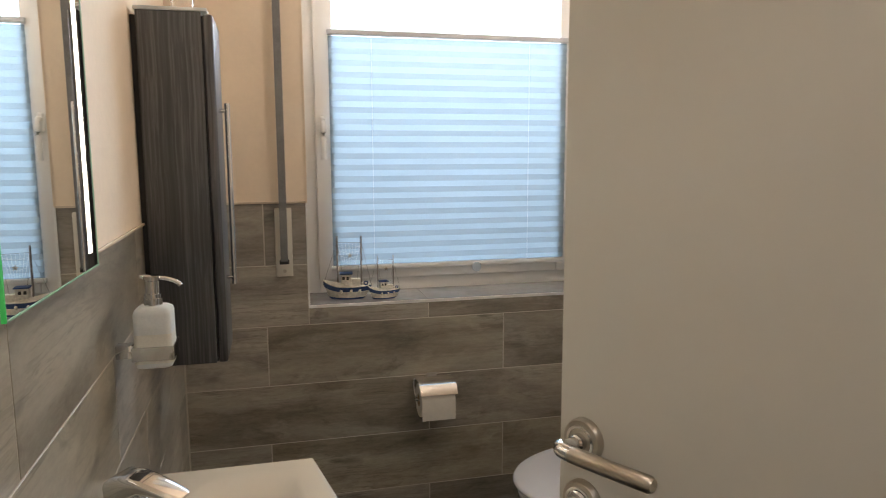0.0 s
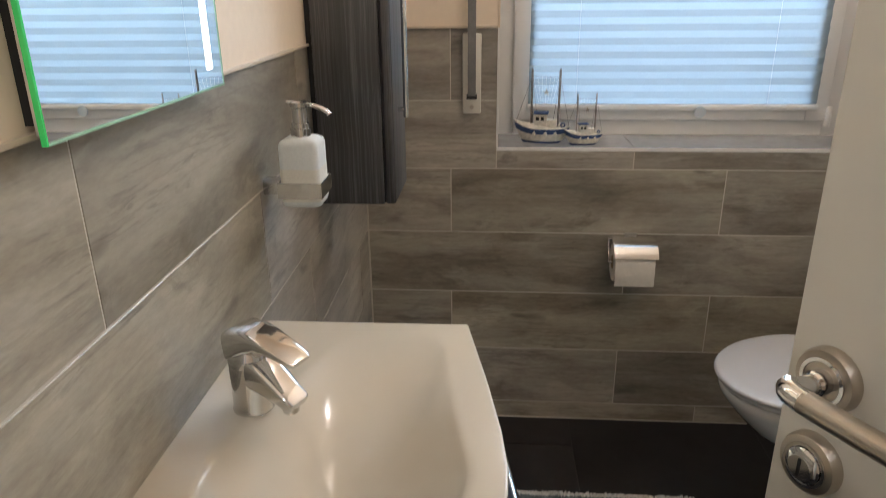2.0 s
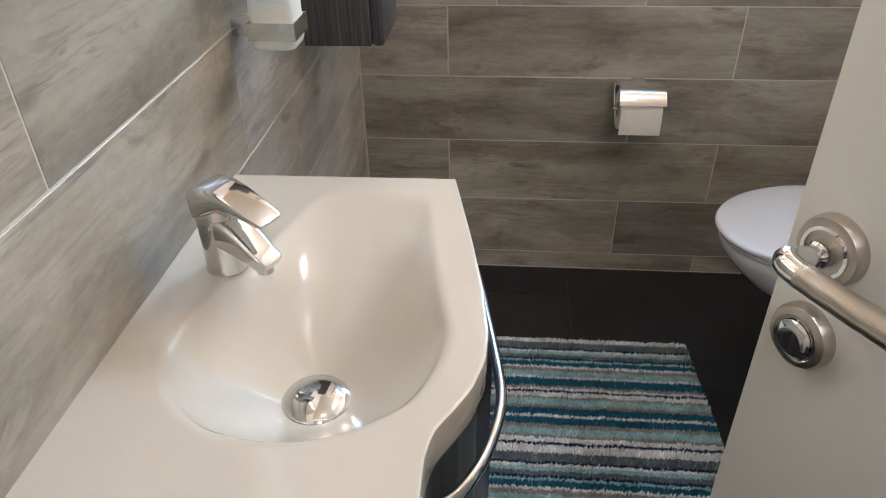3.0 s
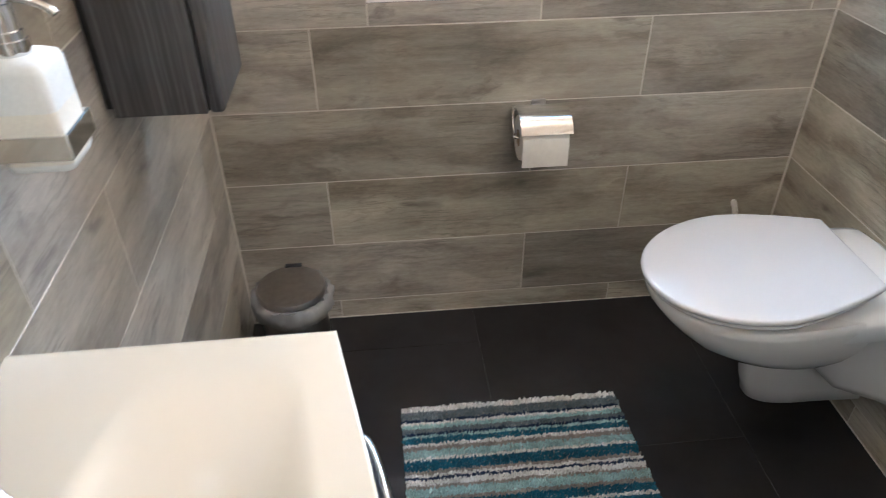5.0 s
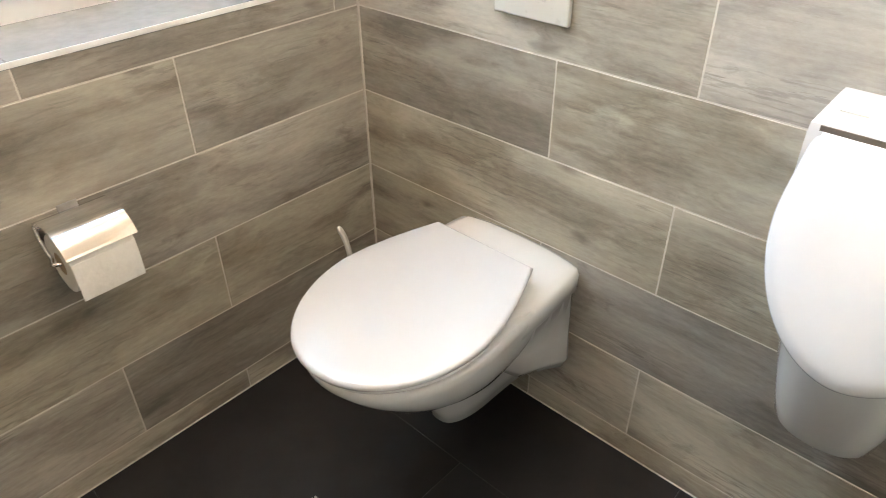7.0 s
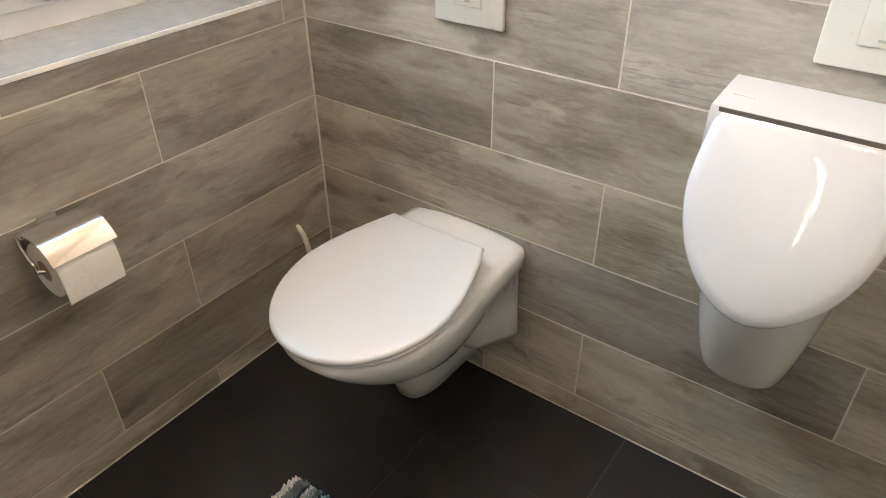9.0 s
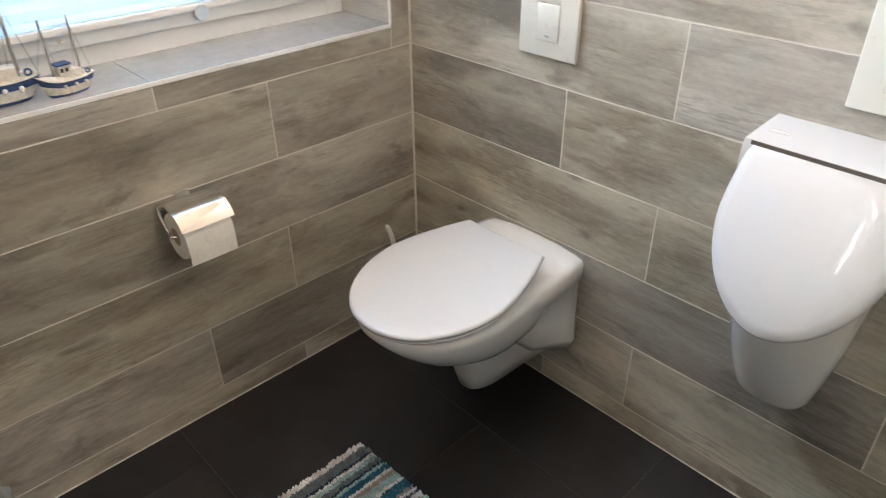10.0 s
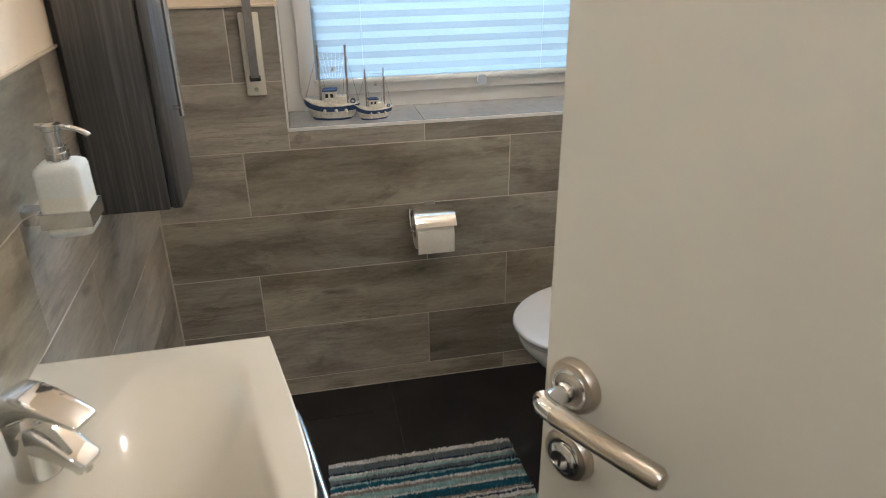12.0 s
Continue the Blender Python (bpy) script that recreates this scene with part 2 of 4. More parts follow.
def translucent(name, color, amount, through_color=None):
    m, n, l, p = material(name)
    co = n.new("ShaderNodeTexCoord").outputs["Object"]
    f = noise_node(n, l, co, 220.0, 3.0)
    r = ramp(n, [(0.3, tuple(c * 0.93 for c in color)), (0.7, color)])
    l.new(f.outputs[0], r.inputs[0])
    l.new(r.outputs[0], p.inputs["Base Color"])
    p.inputs["Roughness"].default_value = 0.8
    t = n.new("ShaderNodeBsdfTranslucent")
    if through_color:
        t.inputs[0].default_value = (*through_color, 1)
    else:
        l.new(r.outputs[0], t.inputs[0])
    mx = n.new("ShaderNodeMixShader")
    mx.inputs[0].default_value = amount
    l.new(p.outputs[0], mx.inputs[1])
    l.new(t.outputs[0], mx.inputs[2])
    l.new(mx.outputs[0], n["Material Output"].inputs[0])
    return m


FABRIC = translucent("blind_fabric", (0.52, 0.66, 0.76), 0.5, (0.080, 0.103, 0.120))
FROSTED = translucent("frosted_glass", (0.86, 0.88, 0.86), 0.35)
SOAP = translucent("milky_soap", (0.88, 0.86, 0.78), 0.2)
BAG = translucent("thin_plastic_bag", (0.40, 0.40, 0.39), 0.35)
NET = translucent("pale_netting", (0.68, 0.72, 0.74), 0.5)


def glowing(name, color, strength):
    m, n, l, p = material(name)
    p.inputs["Base Color"].default_value = (0.8, 0.8, 0.8, 1)
    p.inputs["Emission Color"].default_value = (*color, 1)
    p.inputs["Emission Strength"].default_value = strength
    return m


LED = glowing("led_strip", (1.0, 0.93, 0.80), 9.0)
SPOTGLASS = glowing("spot_lens", (1.0, 0.72, 0.45), 12.0)


# ---- mesh helpers ----
def part(name, bm, mat, parent=None, label="", smooth=None):
    """Link a bmesh as one mesh object under a thing or a part."""
    me = bpy.data.meshes.new(name)
    if smooth is not None:
        bmesh.ops.recalc_face_normals(bm, faces=bm.faces)
        for f in bm.faces:
            f.smooth = True
        for e in bm.edges:
            e.smooth = not (len(e.link_faces) == 2 and e.calc_face_angle(0) > radians(smooth))
    bm.to_mesh(me)
    bm.free()
    me.materials.append(mat)
    ob = new(name, me)
    if parent is not None:
        ob.parent = parent
    return tagged(ob, label)


def thing(name, place, label, category, group="", kind="", turn=0.0):
    ob = new(name)
    ob.matrix_world = pose(*place, 0, 0, turn)
    ob.empty_display_size = 0.05
    return tagged(ob, label, category, group, kind)


def box(x0, x1, y0, y1, z0, z1, bevel=0.0, segments=2, bm=None):
    """An axis-aligned box with rounded edges, added to bm."""
    own = bmesh.new()
    bmesh.ops.create_cube(own, size=1)
    for v in own.verts:
        v.co = Vector((x0 + (v.co.x + 0.5) * (x1 - x0), y0 + (v.co.y + 0.5) * (y1 - y0), z0 + (v.co.z + 0.5) * (z1 - z0)))
    if bevel:
        bmesh.ops.bevel(own, geom=list(own.edges), offset=bevel, segments=segments, profile=0.5, affect="EDGES")
    return join(bm, own)


def join(bm, own):
    if bm is None:
        return own
    me = bpy.data.meshes.new("tmp")
    own.to_mesh(me)
    own.free()
    bm.from_mesh(me)
    bpy.data.meshes.remove(me)
    return bm


def loft(rings, cap0=True, cap1=True, closed=True, bm=None):
    """Skin a list of point rings, all of one length."""
    own = bmesh.new()
    vs = [[own.verts.new(p) for p in r] for r in rings]
    n = len(vs[0])
    for a, b in zip(vs, vs[1:]):
        for i in range(n if closed else n - 1):
            j = (i + 1) % n
            own.faces.new((a[i], a[j], b[j], b[i]))
    if cap0:
        own.faces.new(list(reversed(vs[0])))
    if cap1:
        own.faces.new(vs[-1])
    bmesh.ops.recalc_face_normals(own, faces=own.faces)
    return join(bm, own)


def lathe(profile, n=32, axis="z", place=(0, 0, 0), bm=None, cap=True):
    """Turn (radius, height) pairs about an axis."""
    rings = []
    for r, h in profile:
        ring = []
        for i in range(n):
            a = 2 * math.pi * i / n
            p = {"z": (r * math.cos(a), r * math.sin(a), h), "x": (h, r * math.cos(a), r * math.sin(a)), "y": (r * math.sin(a), h, r * math.cos(a))}[axis]
            ring.append(Vector(p) + Vector(place))
        rings.append(ring)
    return loft(rings, cap, cap, bm=bm)


def tube(points, radius, n=10, bm=None, flat=1.0):
    """A round bar along points."""
    rings = []
    pts = [Vector(p) for p in points]
    for i, p in enumerate(pts):
        d = (pts[min(i + 1, len(pts) - 1)] - pts[max(i - 1, 0)]).normalized()
        side = d.cross(Vector((0, 0, 1)))
        side = side.normalized() if side.length > 1e-3 else Vector((1, 0, 0))
        up = side.cross(d).normalized()
        r = radius[i] if isinstance(radius, (list, tuple)) else radius
        rings.append([p + side * (r * math.cos(2 * math.pi * k / n)) + up * (r * flat * math.sin(2 * math.pi * k / n)) for k in range(n)])
    return loft(rings, bm=bm)


def curve(points, steps=8):
    """A smooth line through points (Catmull-Rom)."""
    p = [Vector(q) for q in points]
    p = [2 * p[0] - p[1], *p, 2 * p[-1] - p[-2]]
    out = []
    for i in range(1, len(p) - 2):
        for s in range(steps):
            t = s / steps
            a, b, c, d = p[i - 1:i + 3]
            out.append(0.5 * ((2 * b) + (c - a) * t + (2 * a - 5 * b + 4 * c - d) * t * t + (3 * b - a - 3 * c + d) * t ** 3))
    return out + [p[-2]]


# ---- the shell ----
def slab(name, parts, mat, label, category):
    bm = None
    for b in parts:
        bm = box(*b, bm=bm)
    return tagged(part(name, bm, mat), label, category, kind="structure")


T = 0.12
GAP = 0.0009                                    # grout lies this far behind the tiles' faces
# grout beds, one behind each tiled wall
wall_north = slab("wall_north", [(-T, WX0, GAP, 0.32, 0, TOP - 0.004), (WX1, W + T, GAP, 0.32, 0, TOP - 0.004), (WX0, WX1, GAP, 0.32, 0, SILL - 0.004),
                                 (-T, WX0 - 0.002, 0.006, 0.32, TOP - 0.004, WTOP), (WX1 + 0.002, W + T, 0.006, 0.32, TOP - 0.004, WTOP), (-T, W + T, 0.006, 0.32, WTOP, HEIGHT)],
                  GROUT, "window wall, half tiled in grey wood-look planks", "wall")
wall_west = slab("wall_west", [(-T, -GAP, FRONT - T, GAP, 0, TOP - 0.004), (-T, -0.006, FRONT - T, GAP, TOP - 0.004, HEIGHT)], GROUT, "side wall behind the washbasin, half tiled in grey wood-look planks", "wall")
wall_east = slab("wall_east", [(W + GAP, W + T, FRONT - T, GAP, 0, TOP - 0.004), (W + 0.006, W + T, FRONT - T, GAP, TOP - 0.004, HEIGHT)], GROUT, "side wall behind toilet and urinal, tiled in grey wood-look planks", "wall")
# pale mastic in the corners and along the floor
for strip in ((0.009, 0.0145, -0.0035, 0.0004, 0.0, TOP), (W - 0.004, W + 0.0004, -0.004, 0.0004, 0.0, TOP), (0.0145, W - 0.004, -0.0025, 0.0004, 0.0, 0.0028)):
    part("corner_joint", box(*strip), GROUT, wall_north, "pale mastic joint")
part("corner_joint", box(W - 0.0025, W + 0.0004, FRONT + 0.01, -0.004, 0.0, 0.0028), GROUT, wall_east, "pale mastic joint")
# painted plaster above the tiles
for parent, blocks in ((wall_north, [(0, WX0, 0.001, 0.006, TOP, HEIGHT), (WX1, W, 0.001, 0.006, TOP, HEIGHT), (WX0, WX1, 0.001, 0.006, WTOP, HEIGHT)]),
                       (wall_west, [(-0.006, -0.001, FRONT, 0.001, TOP, HEIGHT)]), (wall_east, [(W + 0.001, W + 0.006, FRONT, 0.001, TOP, HEIGHT)])):
    bm = None
    for b in blocks:
        bm = box(*b, bm=bm)
    part("plaster", bm, PAINT, parent, "warm white painted plaster")
DX0, DX1, DTOP = 0.165, 1.030, 2.02            # doorway
slab("wall_south", [(-T, DX0, FRONT - T, FRONT, 0, HEIGHT), (DX1, W + T, FRONT - T, FRONT, 0, HEIGHT), (DX0, DX1, FRONT - T, FRONT, DTOP, HEIGHT)], PAINT, "painted wall with the doorway", "wall")
slab("ceiling", [(-T, W + T, FRONT - T, 0.32, HEIGHT, HEIGHT + 0.1)], PAINT, "plain white painted ceiling", "ceiling")
slab("corridor_wall", [(-0.9, -0.8, -3.9, FRONT - T, 0, HEIGHT), (2.2, 2.3, -3.9, FRONT - T, 0, HEIGHT), (-0.9, 2.3, -4.0, -3.9, 0, HEIGHT), (-0.9, -T, FRONT - T - 0.01, FRONT - T, 0, HEIGHT), (W + T, 2.3, FRONT - T - 0.01, FRONT - T, 0, HEIGHT)], PAINT, "plain painted corridor walls", "wall")
slab("corridor_ceiling", [(-0.9, 2.3, -4.0, FRONT - T, HEIGHT, HEIGHT + 0.1)], PAINT, "plain white corridor ceiling", "ceiling")
slab("ground", [(-60, 60, 0.45, 80, -0.6, -0.5)], OUTSIDE, "ground outside the window", "ground")
floor = slab("floor", [(-0.9, 2.3, -4.0, 0.02, -0.1, -0.0015)], FLOORJOINT, "floor of large anthracite tiles with thin joints", "floor")
# door lining
bm = box(DX0, DX0 + 0.02, FRONT - T - 0.008, FRONT + 0.008, 0, DTOP, 0.002)
bm = box(DX1 - 0.02, DX1, FRONT - T - 0.008, FRONT + 0.008, 0, DTOP, 0.002, bm=bm)
bm = box(DX0, DX1, FRONT - T - 0.008, FRONT + 0.008, DTOP - 0.02, DTOP, 0.002, bm=bm)
bm = box(DX0 - 0.055, DX0, FRONT, FRONT + 0.012, 0, DTOP + 0.055, 0.003, bm=bm)
bm = box(DX1, DX1 + 0.055, FRONT, FRONT + 0.012, 0, DTOP + 0.055, 0.003, bm=bm)
bm = box(DX0, DX1, FRONT, FRONT + 0.012, DTOP, DTOP + 0.055, 0.003, bm=bm)
tagged(part("door_frame", bm, DOORPAINT), "cream lacquered door lining round the doorway", "door frame", kind="structure")
# slim trim that ends the tiles
part("trim", box(0.0, 0.005, FRONT + 0.02, -0.004, TOP - 0.001, TOP + 0.005, 0.001), TRIM, wall_west, "slim beige joint along the upper tile edge")
bm = box(0.004, WX0 - 0.002, -0.004, 0.001, TOP - 0.001, TOP + 0.005, 0.001)
bm = box(WX1 + 0.002, W - 0.004, -0.004, 0.001, TOP - 0.001, TOP + 0.005, 0.001, bm=bm)
bm = box(W - 0.005, W, FRONT + 0.02, -0.004, TOP - 0.001, TOP + 0.005, 0.001, bm=bm)
tagged(part("trim", bm, TRIM), "slim beige joint along the upper tile edge", "trim", kind="structure")


# ---- window with its pleated blind ----
def build_window():
    win = thing("window_1", (0, 0, 0), "white plastic tilt-and-turn window set deep in a tiled recess", "window", kind="structure")
    y0, y1 = REVEAL, REVEAL + 0.06
    bm = box(WX0 - 0.01, WX0 + 0.052, y0, y1, SILL - 0.02, WTOP, 0.004)
    bm = box(WX1 - 0.052, WX1 + 0.01, y0, y1, SILL - 0.02, WTOP, 0.004, bm=bm)
    bm = box(WX0 + 0.052, WX1 - 0.052, y0, y1, SILL - 0.02, SILL + 0.05, 0.004, bm=bm)
    bm = box(WX0 + 0.052, WX1 - 0.052, y0, y1, WTOP - 0.05, WTOP, 0.004, bm=bm)
    part("window_frame", bm, UPVC, win, smooth=35)
    a0, a1, b0, b1 = WX0 + 0.048, WX1 - 0.048, SILL + 0.047, WTOP - 0.048
    bm = box(a0, a0 + 0.065, y0 - 0.016, y1 - 0.01, b0, b1, 0.005)
    bm = box(a1 - 0.065, a1, y0 - 0.016, y1 - 0.01, b0, b1, 0.005, bm=bm)
    bm = box(a0 + 0.065, a1 - 0.065, y0 - 0.016, y1 - 0.01, b0, b0 + 0.06, 0.005, bm=bm)
    bm = box(a0 + 0.065, a1 - 0.065, y0 - 0.016, y1 - 0.01, b1 - 0.06, b1, 0.005, bm=bm)
    sash = part("sash", bm, UPVC, win, smooth=35)
    pane = part("pane", box(a0 + 0.06, a1 - 0.06, y0 + 0.014, y0 + 0.018, b0 + 0.055, b1 - 0.055), GLASS, sash)
    pane.visible_shadow = False
    bm = box(0.469, 0.487, y0 - 0.03, y0 - 0.014, 1.49, 1.55, 0.004)
    bm = tube(curve([(0.478, y0 - 0.03, 1.53), (0.478, y0 - 0.055, 1.525), (0.478, y0 - 0.06, 1.49), (0.478, y0 - 0.058, 1.40)], 5), [0.009] * 11 + [0.010] * 5, bm=bm)
    part("window_handle", bm, UPVC, sash, "white lever handle hanging down", smooth=50)
    bm = lathe([(0.008, 0.0), (0.009, 0.004), (0.009, 0.055), (0.007, 0.06)], 14, place=(WX1 - 0.046, y0 - 0.018, SILL + 0.03))
    part("hinge", bm, UPVC, win, "white hinge cover", smooth=40)
    # sill and recess
    for x0, x1 in ((WX0, 0.8058), (0.8068, WX1)):
        part("window_sill", box(x0, x1, 0.0005, y0 + 0.002, SILL - 0.012, SILL, 0.0008), SILLTILE, win, "grey tiled sill piece")
    part("sill_edge", box(WX0, WX1, -0.002, 0.0005, SILL - 0.009, SILL + 0.001, 0.0006), UPVC, win, "pale edge profile along the sill")
    for x0, x1 in ((WX0 - 0.002, WX0 + 0.004), (WX1 - 0.004, WX1 + 0.002)):
        part("reveal_tile", box(x0, x1, 0.003, y0, SILL + 0.001, STRIP + 5 * PITCH - 0.0015, 0.0006), TILE, win)
        part("reveal_tile", box(x0, x1, 0.003, y0, STRIP + 5 * PITCH + 0.0015, TOP, 0.0006), TILE, win)
        part("edge_profile", box(x0, x1, -0.002, 0.003, SILL + 0.001, TOP, 0.0006), UPVC, win)
        part("reveal", box(x0, x1, 0.001, y0, TOP + 0.001, WTOP), PAINT, win)
    part("reveal", box(WX0, WX1, 0.001, y0, WTOP - 0.004, WTOP + 0.002), PAINT, win)


def build_blind():
    """Pleated fabric in folds of 20 mm between two rails, hung in the sash."""
    blind = thing("pleated_blind", (0.94, REVEAL - 0.02, SILL + 0.085), "pale pleated fabric blind drawn up to cover the lower sash", "blind")
    w, top = 0.875, 0.815
    y = 0.0
    bm = bmesh.new()
    n = int(top / 0.02)
    last = None
    for i in range(n + 1):
        z = 0.012 + (top - 0.02) * i / n
        d = -0.0027 if i % 2 else 0.0019
        row = [bm.verts.new((x, y + d, z)) for x in (-w / 2, w / 2)]
        if last:
            bm.faces.new((last[0], last[1], row[1], row[0]))
        last = row
    part("pleated_fabric", bm, FABRIC, blind)
    part("bottom_rail", box(-w / 2 - 0.004, w / 2 + 0.004, -0.010, 0.008, -0.004, 0.013, 0.003), UPVC, blind, smooth=40)
    part("top_rail", box(-w / 2 - 0.004, w / 2 + 0.004, -0.010, 0.008, top - 0.006, top + 0.013, 0.003), plain("grey_rail", (0.55, 0.56, 0.58), 0.4), blind, smooth=40)
    bm = lathe([(0.001, -0.001), (0.017, -0.001), (0.018, 0.002), (0.015, 0.004), (0.001, 0.005)], 20, "y", (0.09, -0.0128, -0.010))
    part("pull_tab", bm, plain("clear_tab", (0.55, 0.63, 0.70), 0.15), blind, "small clear pull tab", smooth=40)
    for x in (-0.29, 0.29):
        part("cord", tube([(x, -0.0045, 0.01), (x, -0.0045, top)], 0.0006, 6), PALECORD, blind)


def build_belt_winder():
    w = thing("shutter_belt_winder", (0.3315, 0.0, 1.028), "white roller shutter winder plate with a grey webbing belt", "shutter belt")
    part("cover_plate", box(-0.0265, 0.0265, -0.012, 0.0, 0.0, 0.221, 0.004), PLASTIC, w, smooth=35)
    part("slot", box(-0.015, 0.015, -0.0145, -0.011, 0.040, 0.056, 0.002), BLACK, w, "black belt slot")
    part("screw", lathe([(0.001, -0.013), (0.006, -0.0135), (0.006, -0.011)], 12, "y", (0, 0, 0.018)), NICKEL, w)
    pts = [(0, -0.016, 0.05), (0, -0.020, 0.10), (0, -0.022, 0.3), (0, -0.022, 1.2), (0, -0.02, 1.36)]
    rings = [[(x, p[1] + d, p[2]) for x, d in ((-0.0115, 0.001), (0.0115, 0.001), (0.0115, -0.001), (-0.0115, -0.001))] for p in pts]
    part("belt", loft(rings), GREY, w, "grey woven belt")
    part("guide", box(-0.02, 0.02, -0.035, 0.0, 1.34, 1.40, 0.004), PLASTIC, w, smooth=35)


# ---- washbasin, vanity, tap, soap, mirror, cabinet ----
BZ = 0.862
OUTER = [(0.016, -1.027), (0.359, -1.024), (0.393, -1.200), (0.411, -1.310), (0.418, -1.381), (0.416, -1.426), (0.404, -1.467), (0.388, -1.497), (0.373, -1.521), (0.366, -1.548), (0.366, -1.590), (0.368, -1.803), (0.016, -1.803)]
RIM = [(0.222, -1.071), (0.285, -1.071), (0.319, -1.093), (0.336, -1.175), (0.354, -1.282), (0.372, -1.368), (0.373, -1.403), (0.364, -1.447), (0.344, -1.488), (0.315, -1.513), (0.277, -1.535), (0.236, -1.545), (0.194, -1.543),
       (0.149, -1.530), (0.113, -1.501), (0.088, -1.458), (0.079, -1.417), (0.082, -1.359), (0.103, -1.291), (0.131, -1.204), (0.159, -1.117), (0.183, -1.083)]


def radial(poly, centre, angles):
    """Where rays from centre meet a closed outline."""
    out = []
    c = Vector(centre)
    for a in angles:
        d = Vector((math.cos(a), math.sin(a)))
        best = None
        for p, q in zip(poly, poly[1:] + poly[:1]):
            p, q = Vector(p) - c, Vector(q) - c
            e = q - p
            den = d.x * e.y - d.y * e.x
            if abs(den) < 1e-12:
                continue
            t = (p.x * e.y - p.y * e.x) / den
            u = (p.x * d.y - p.y * d.x) / den
            if t > 0 and -1e-9 <= u <= 1 + 1e-9:
                best = t if best is None else min(best, t)
        out.append(c + d * best)
    return out


def build_basin():
    basin = thing("washbasin", (0, 0, 0), "cream mineral-cast washbasin with a curved front and asymmetric bowl", "washbasin")
    c, drain = (0.2245, -1.359), Vector((0.222, -1.401))
    corners = [math.atan2(y - c[1], x - c[0]) for x, y in (OUTER[0], OUTER[1], OUTER[-2], OUTER[-1])]
    angles = sorted([2 * math.pi * i / 120 - math.pi for i in range(120)] + corners)
    outer = radial(OUTER, c, angles)
    smooth_rim = [(p.x, p.y) for p in curve([(x, y, 0) for x, y in RIM + RIM[:1]], 4)][:-1]
    rim = radial(smooth_rim, c, angles)
    ring = lambda pts, z, k=1.0, o=drain: [Vector((o.x + (p.x - o.x) * k, o.y + (p.y - o.y) * k, z)) for p in pts]
    mid = Vector(c)
    rings = [ring(outer, BZ - 0.055, 0.97, mid), ring(outer, BZ - 0.045, 0.995, mid), ring(outer, BZ - 0.006, 1.0, mid), ring(outer, BZ - 0.001, 0.996, mid), ring(outer, BZ, 0.987, mid), ring(outer, BZ, 0.978, mid)]
    # steep at the front, a slow slope at the far end
    far = lambda p: min(1.0, max(0.0, (p.y - drain.y + 0.02) / 0.22))

    def bowl_ring(pts, k, lip, flat):
        out = []
        for p in pts:
            u = min(1.0, max(0.0, 1.03 - k) / 0.91)
            steep = 0.004 + 0.100 * (1 - (1 - min(1.0, max(0.0, 1 - k) / 0.88)) ** 1.6) if flat else lip
            slow = 0.104 * u ** 1.7 * (1.9 - 0.9 * u)
            w = far(p)
            out.append(Vector((drain.x + (p.x - drain.x) * k, drain.y + (p.y - drain.y) * k, BZ - steep * (1 - w) - slow * w)))
        return out

    rings += [bowl_ring(rim, k, lip, False) for k, lip in ((1.065, 0.0), (1.045, 0.0001), (1.018, 0.0010), (0.996, 0.0028), (0.973, 0.0062))]
    for k in (0.95, 0.9, 0.83, 0.75, 0.66, 0.56, 0.46, 0.36, 0.26, 0.16):
        span = int(26 * (1 - k))
        soft_rim = [sum((rim[(i + q) % len(rim)] for q in range(-span, span + 1)), Vector((0, 0))) / (2 * span + 1) for i in range(len(rim))]
        rings.append(bowl_ring(soft_rim, k, 0, True))
    rings.append([drain.to_3d() + Vector((0.02 * math.cos(a), 0.02 * math.sin(a), BZ - 0.106)) for a in angles])
    part("bowl", loft(rings, cap0=False), BASIN, basin, smooth=40)
    # black ring painted in for the shadow under the plug's rim
    part("plug_shade", lathe([(0.034, 0.0), (0.0425, 0.001), (0.0425, 0.0045), (0.034, 0.005)], 36, place=(drain.x, drain.y, BZ - 0.105)), BLACK, basin, "black ring as the shade under the plug", smooth=50)
    part("waste_plug", lathe([(0.030, -0.002), (0.030, 0.003), (0.039, 0.005), (0.0405, 0.009), (0.037, 0.014), (0.022, 0.019), (0.004, 0.021)], 40, place=(drain.x, drain.y, BZ - 0.104)), CHROME, basin, "domed chrome waste plug", smooth=50)
    # vanity below, set back under the rim
    vanity = thing("vanity_unit", (0, 0, 0), "dark oak vanity unit with a curved front under the washbasin", "vanity unit")
    pts = radial(OUTER, c, angles)
    inset = lambda z, k: [Vector((max(0.020, c[0] + (p.x - c[0]) * k), c[1] + (p.y - c[1]) * k, z)) for p in pts]
    part("body", loft([inset(0.36, 0.93), inset(0.362, 0.94), inset(BZ - 0.057, 0.94)], cap1=False), OAK, vanity, smooth=30)
    line = [(0.366, -1.096, 0.770), (0.384, -1.108, 0.770), (0.398, -1.153, 0.770), (0.415, -1.250, 0.770), (0.429, -1.336, 0.770), (0.434, -1.394, 0.770), (0.425, -1.448, 0.770), (0.410, -1.491, 0.770), (0.389, -1.525, 0.770), (0.363, -1.544, 0.770)]
    part("towel_rail", tube(curve(line, 6), 0.0065, 12, flat=1.5), CHROME, vanity, "curved chrome towel rail", smooth=60)


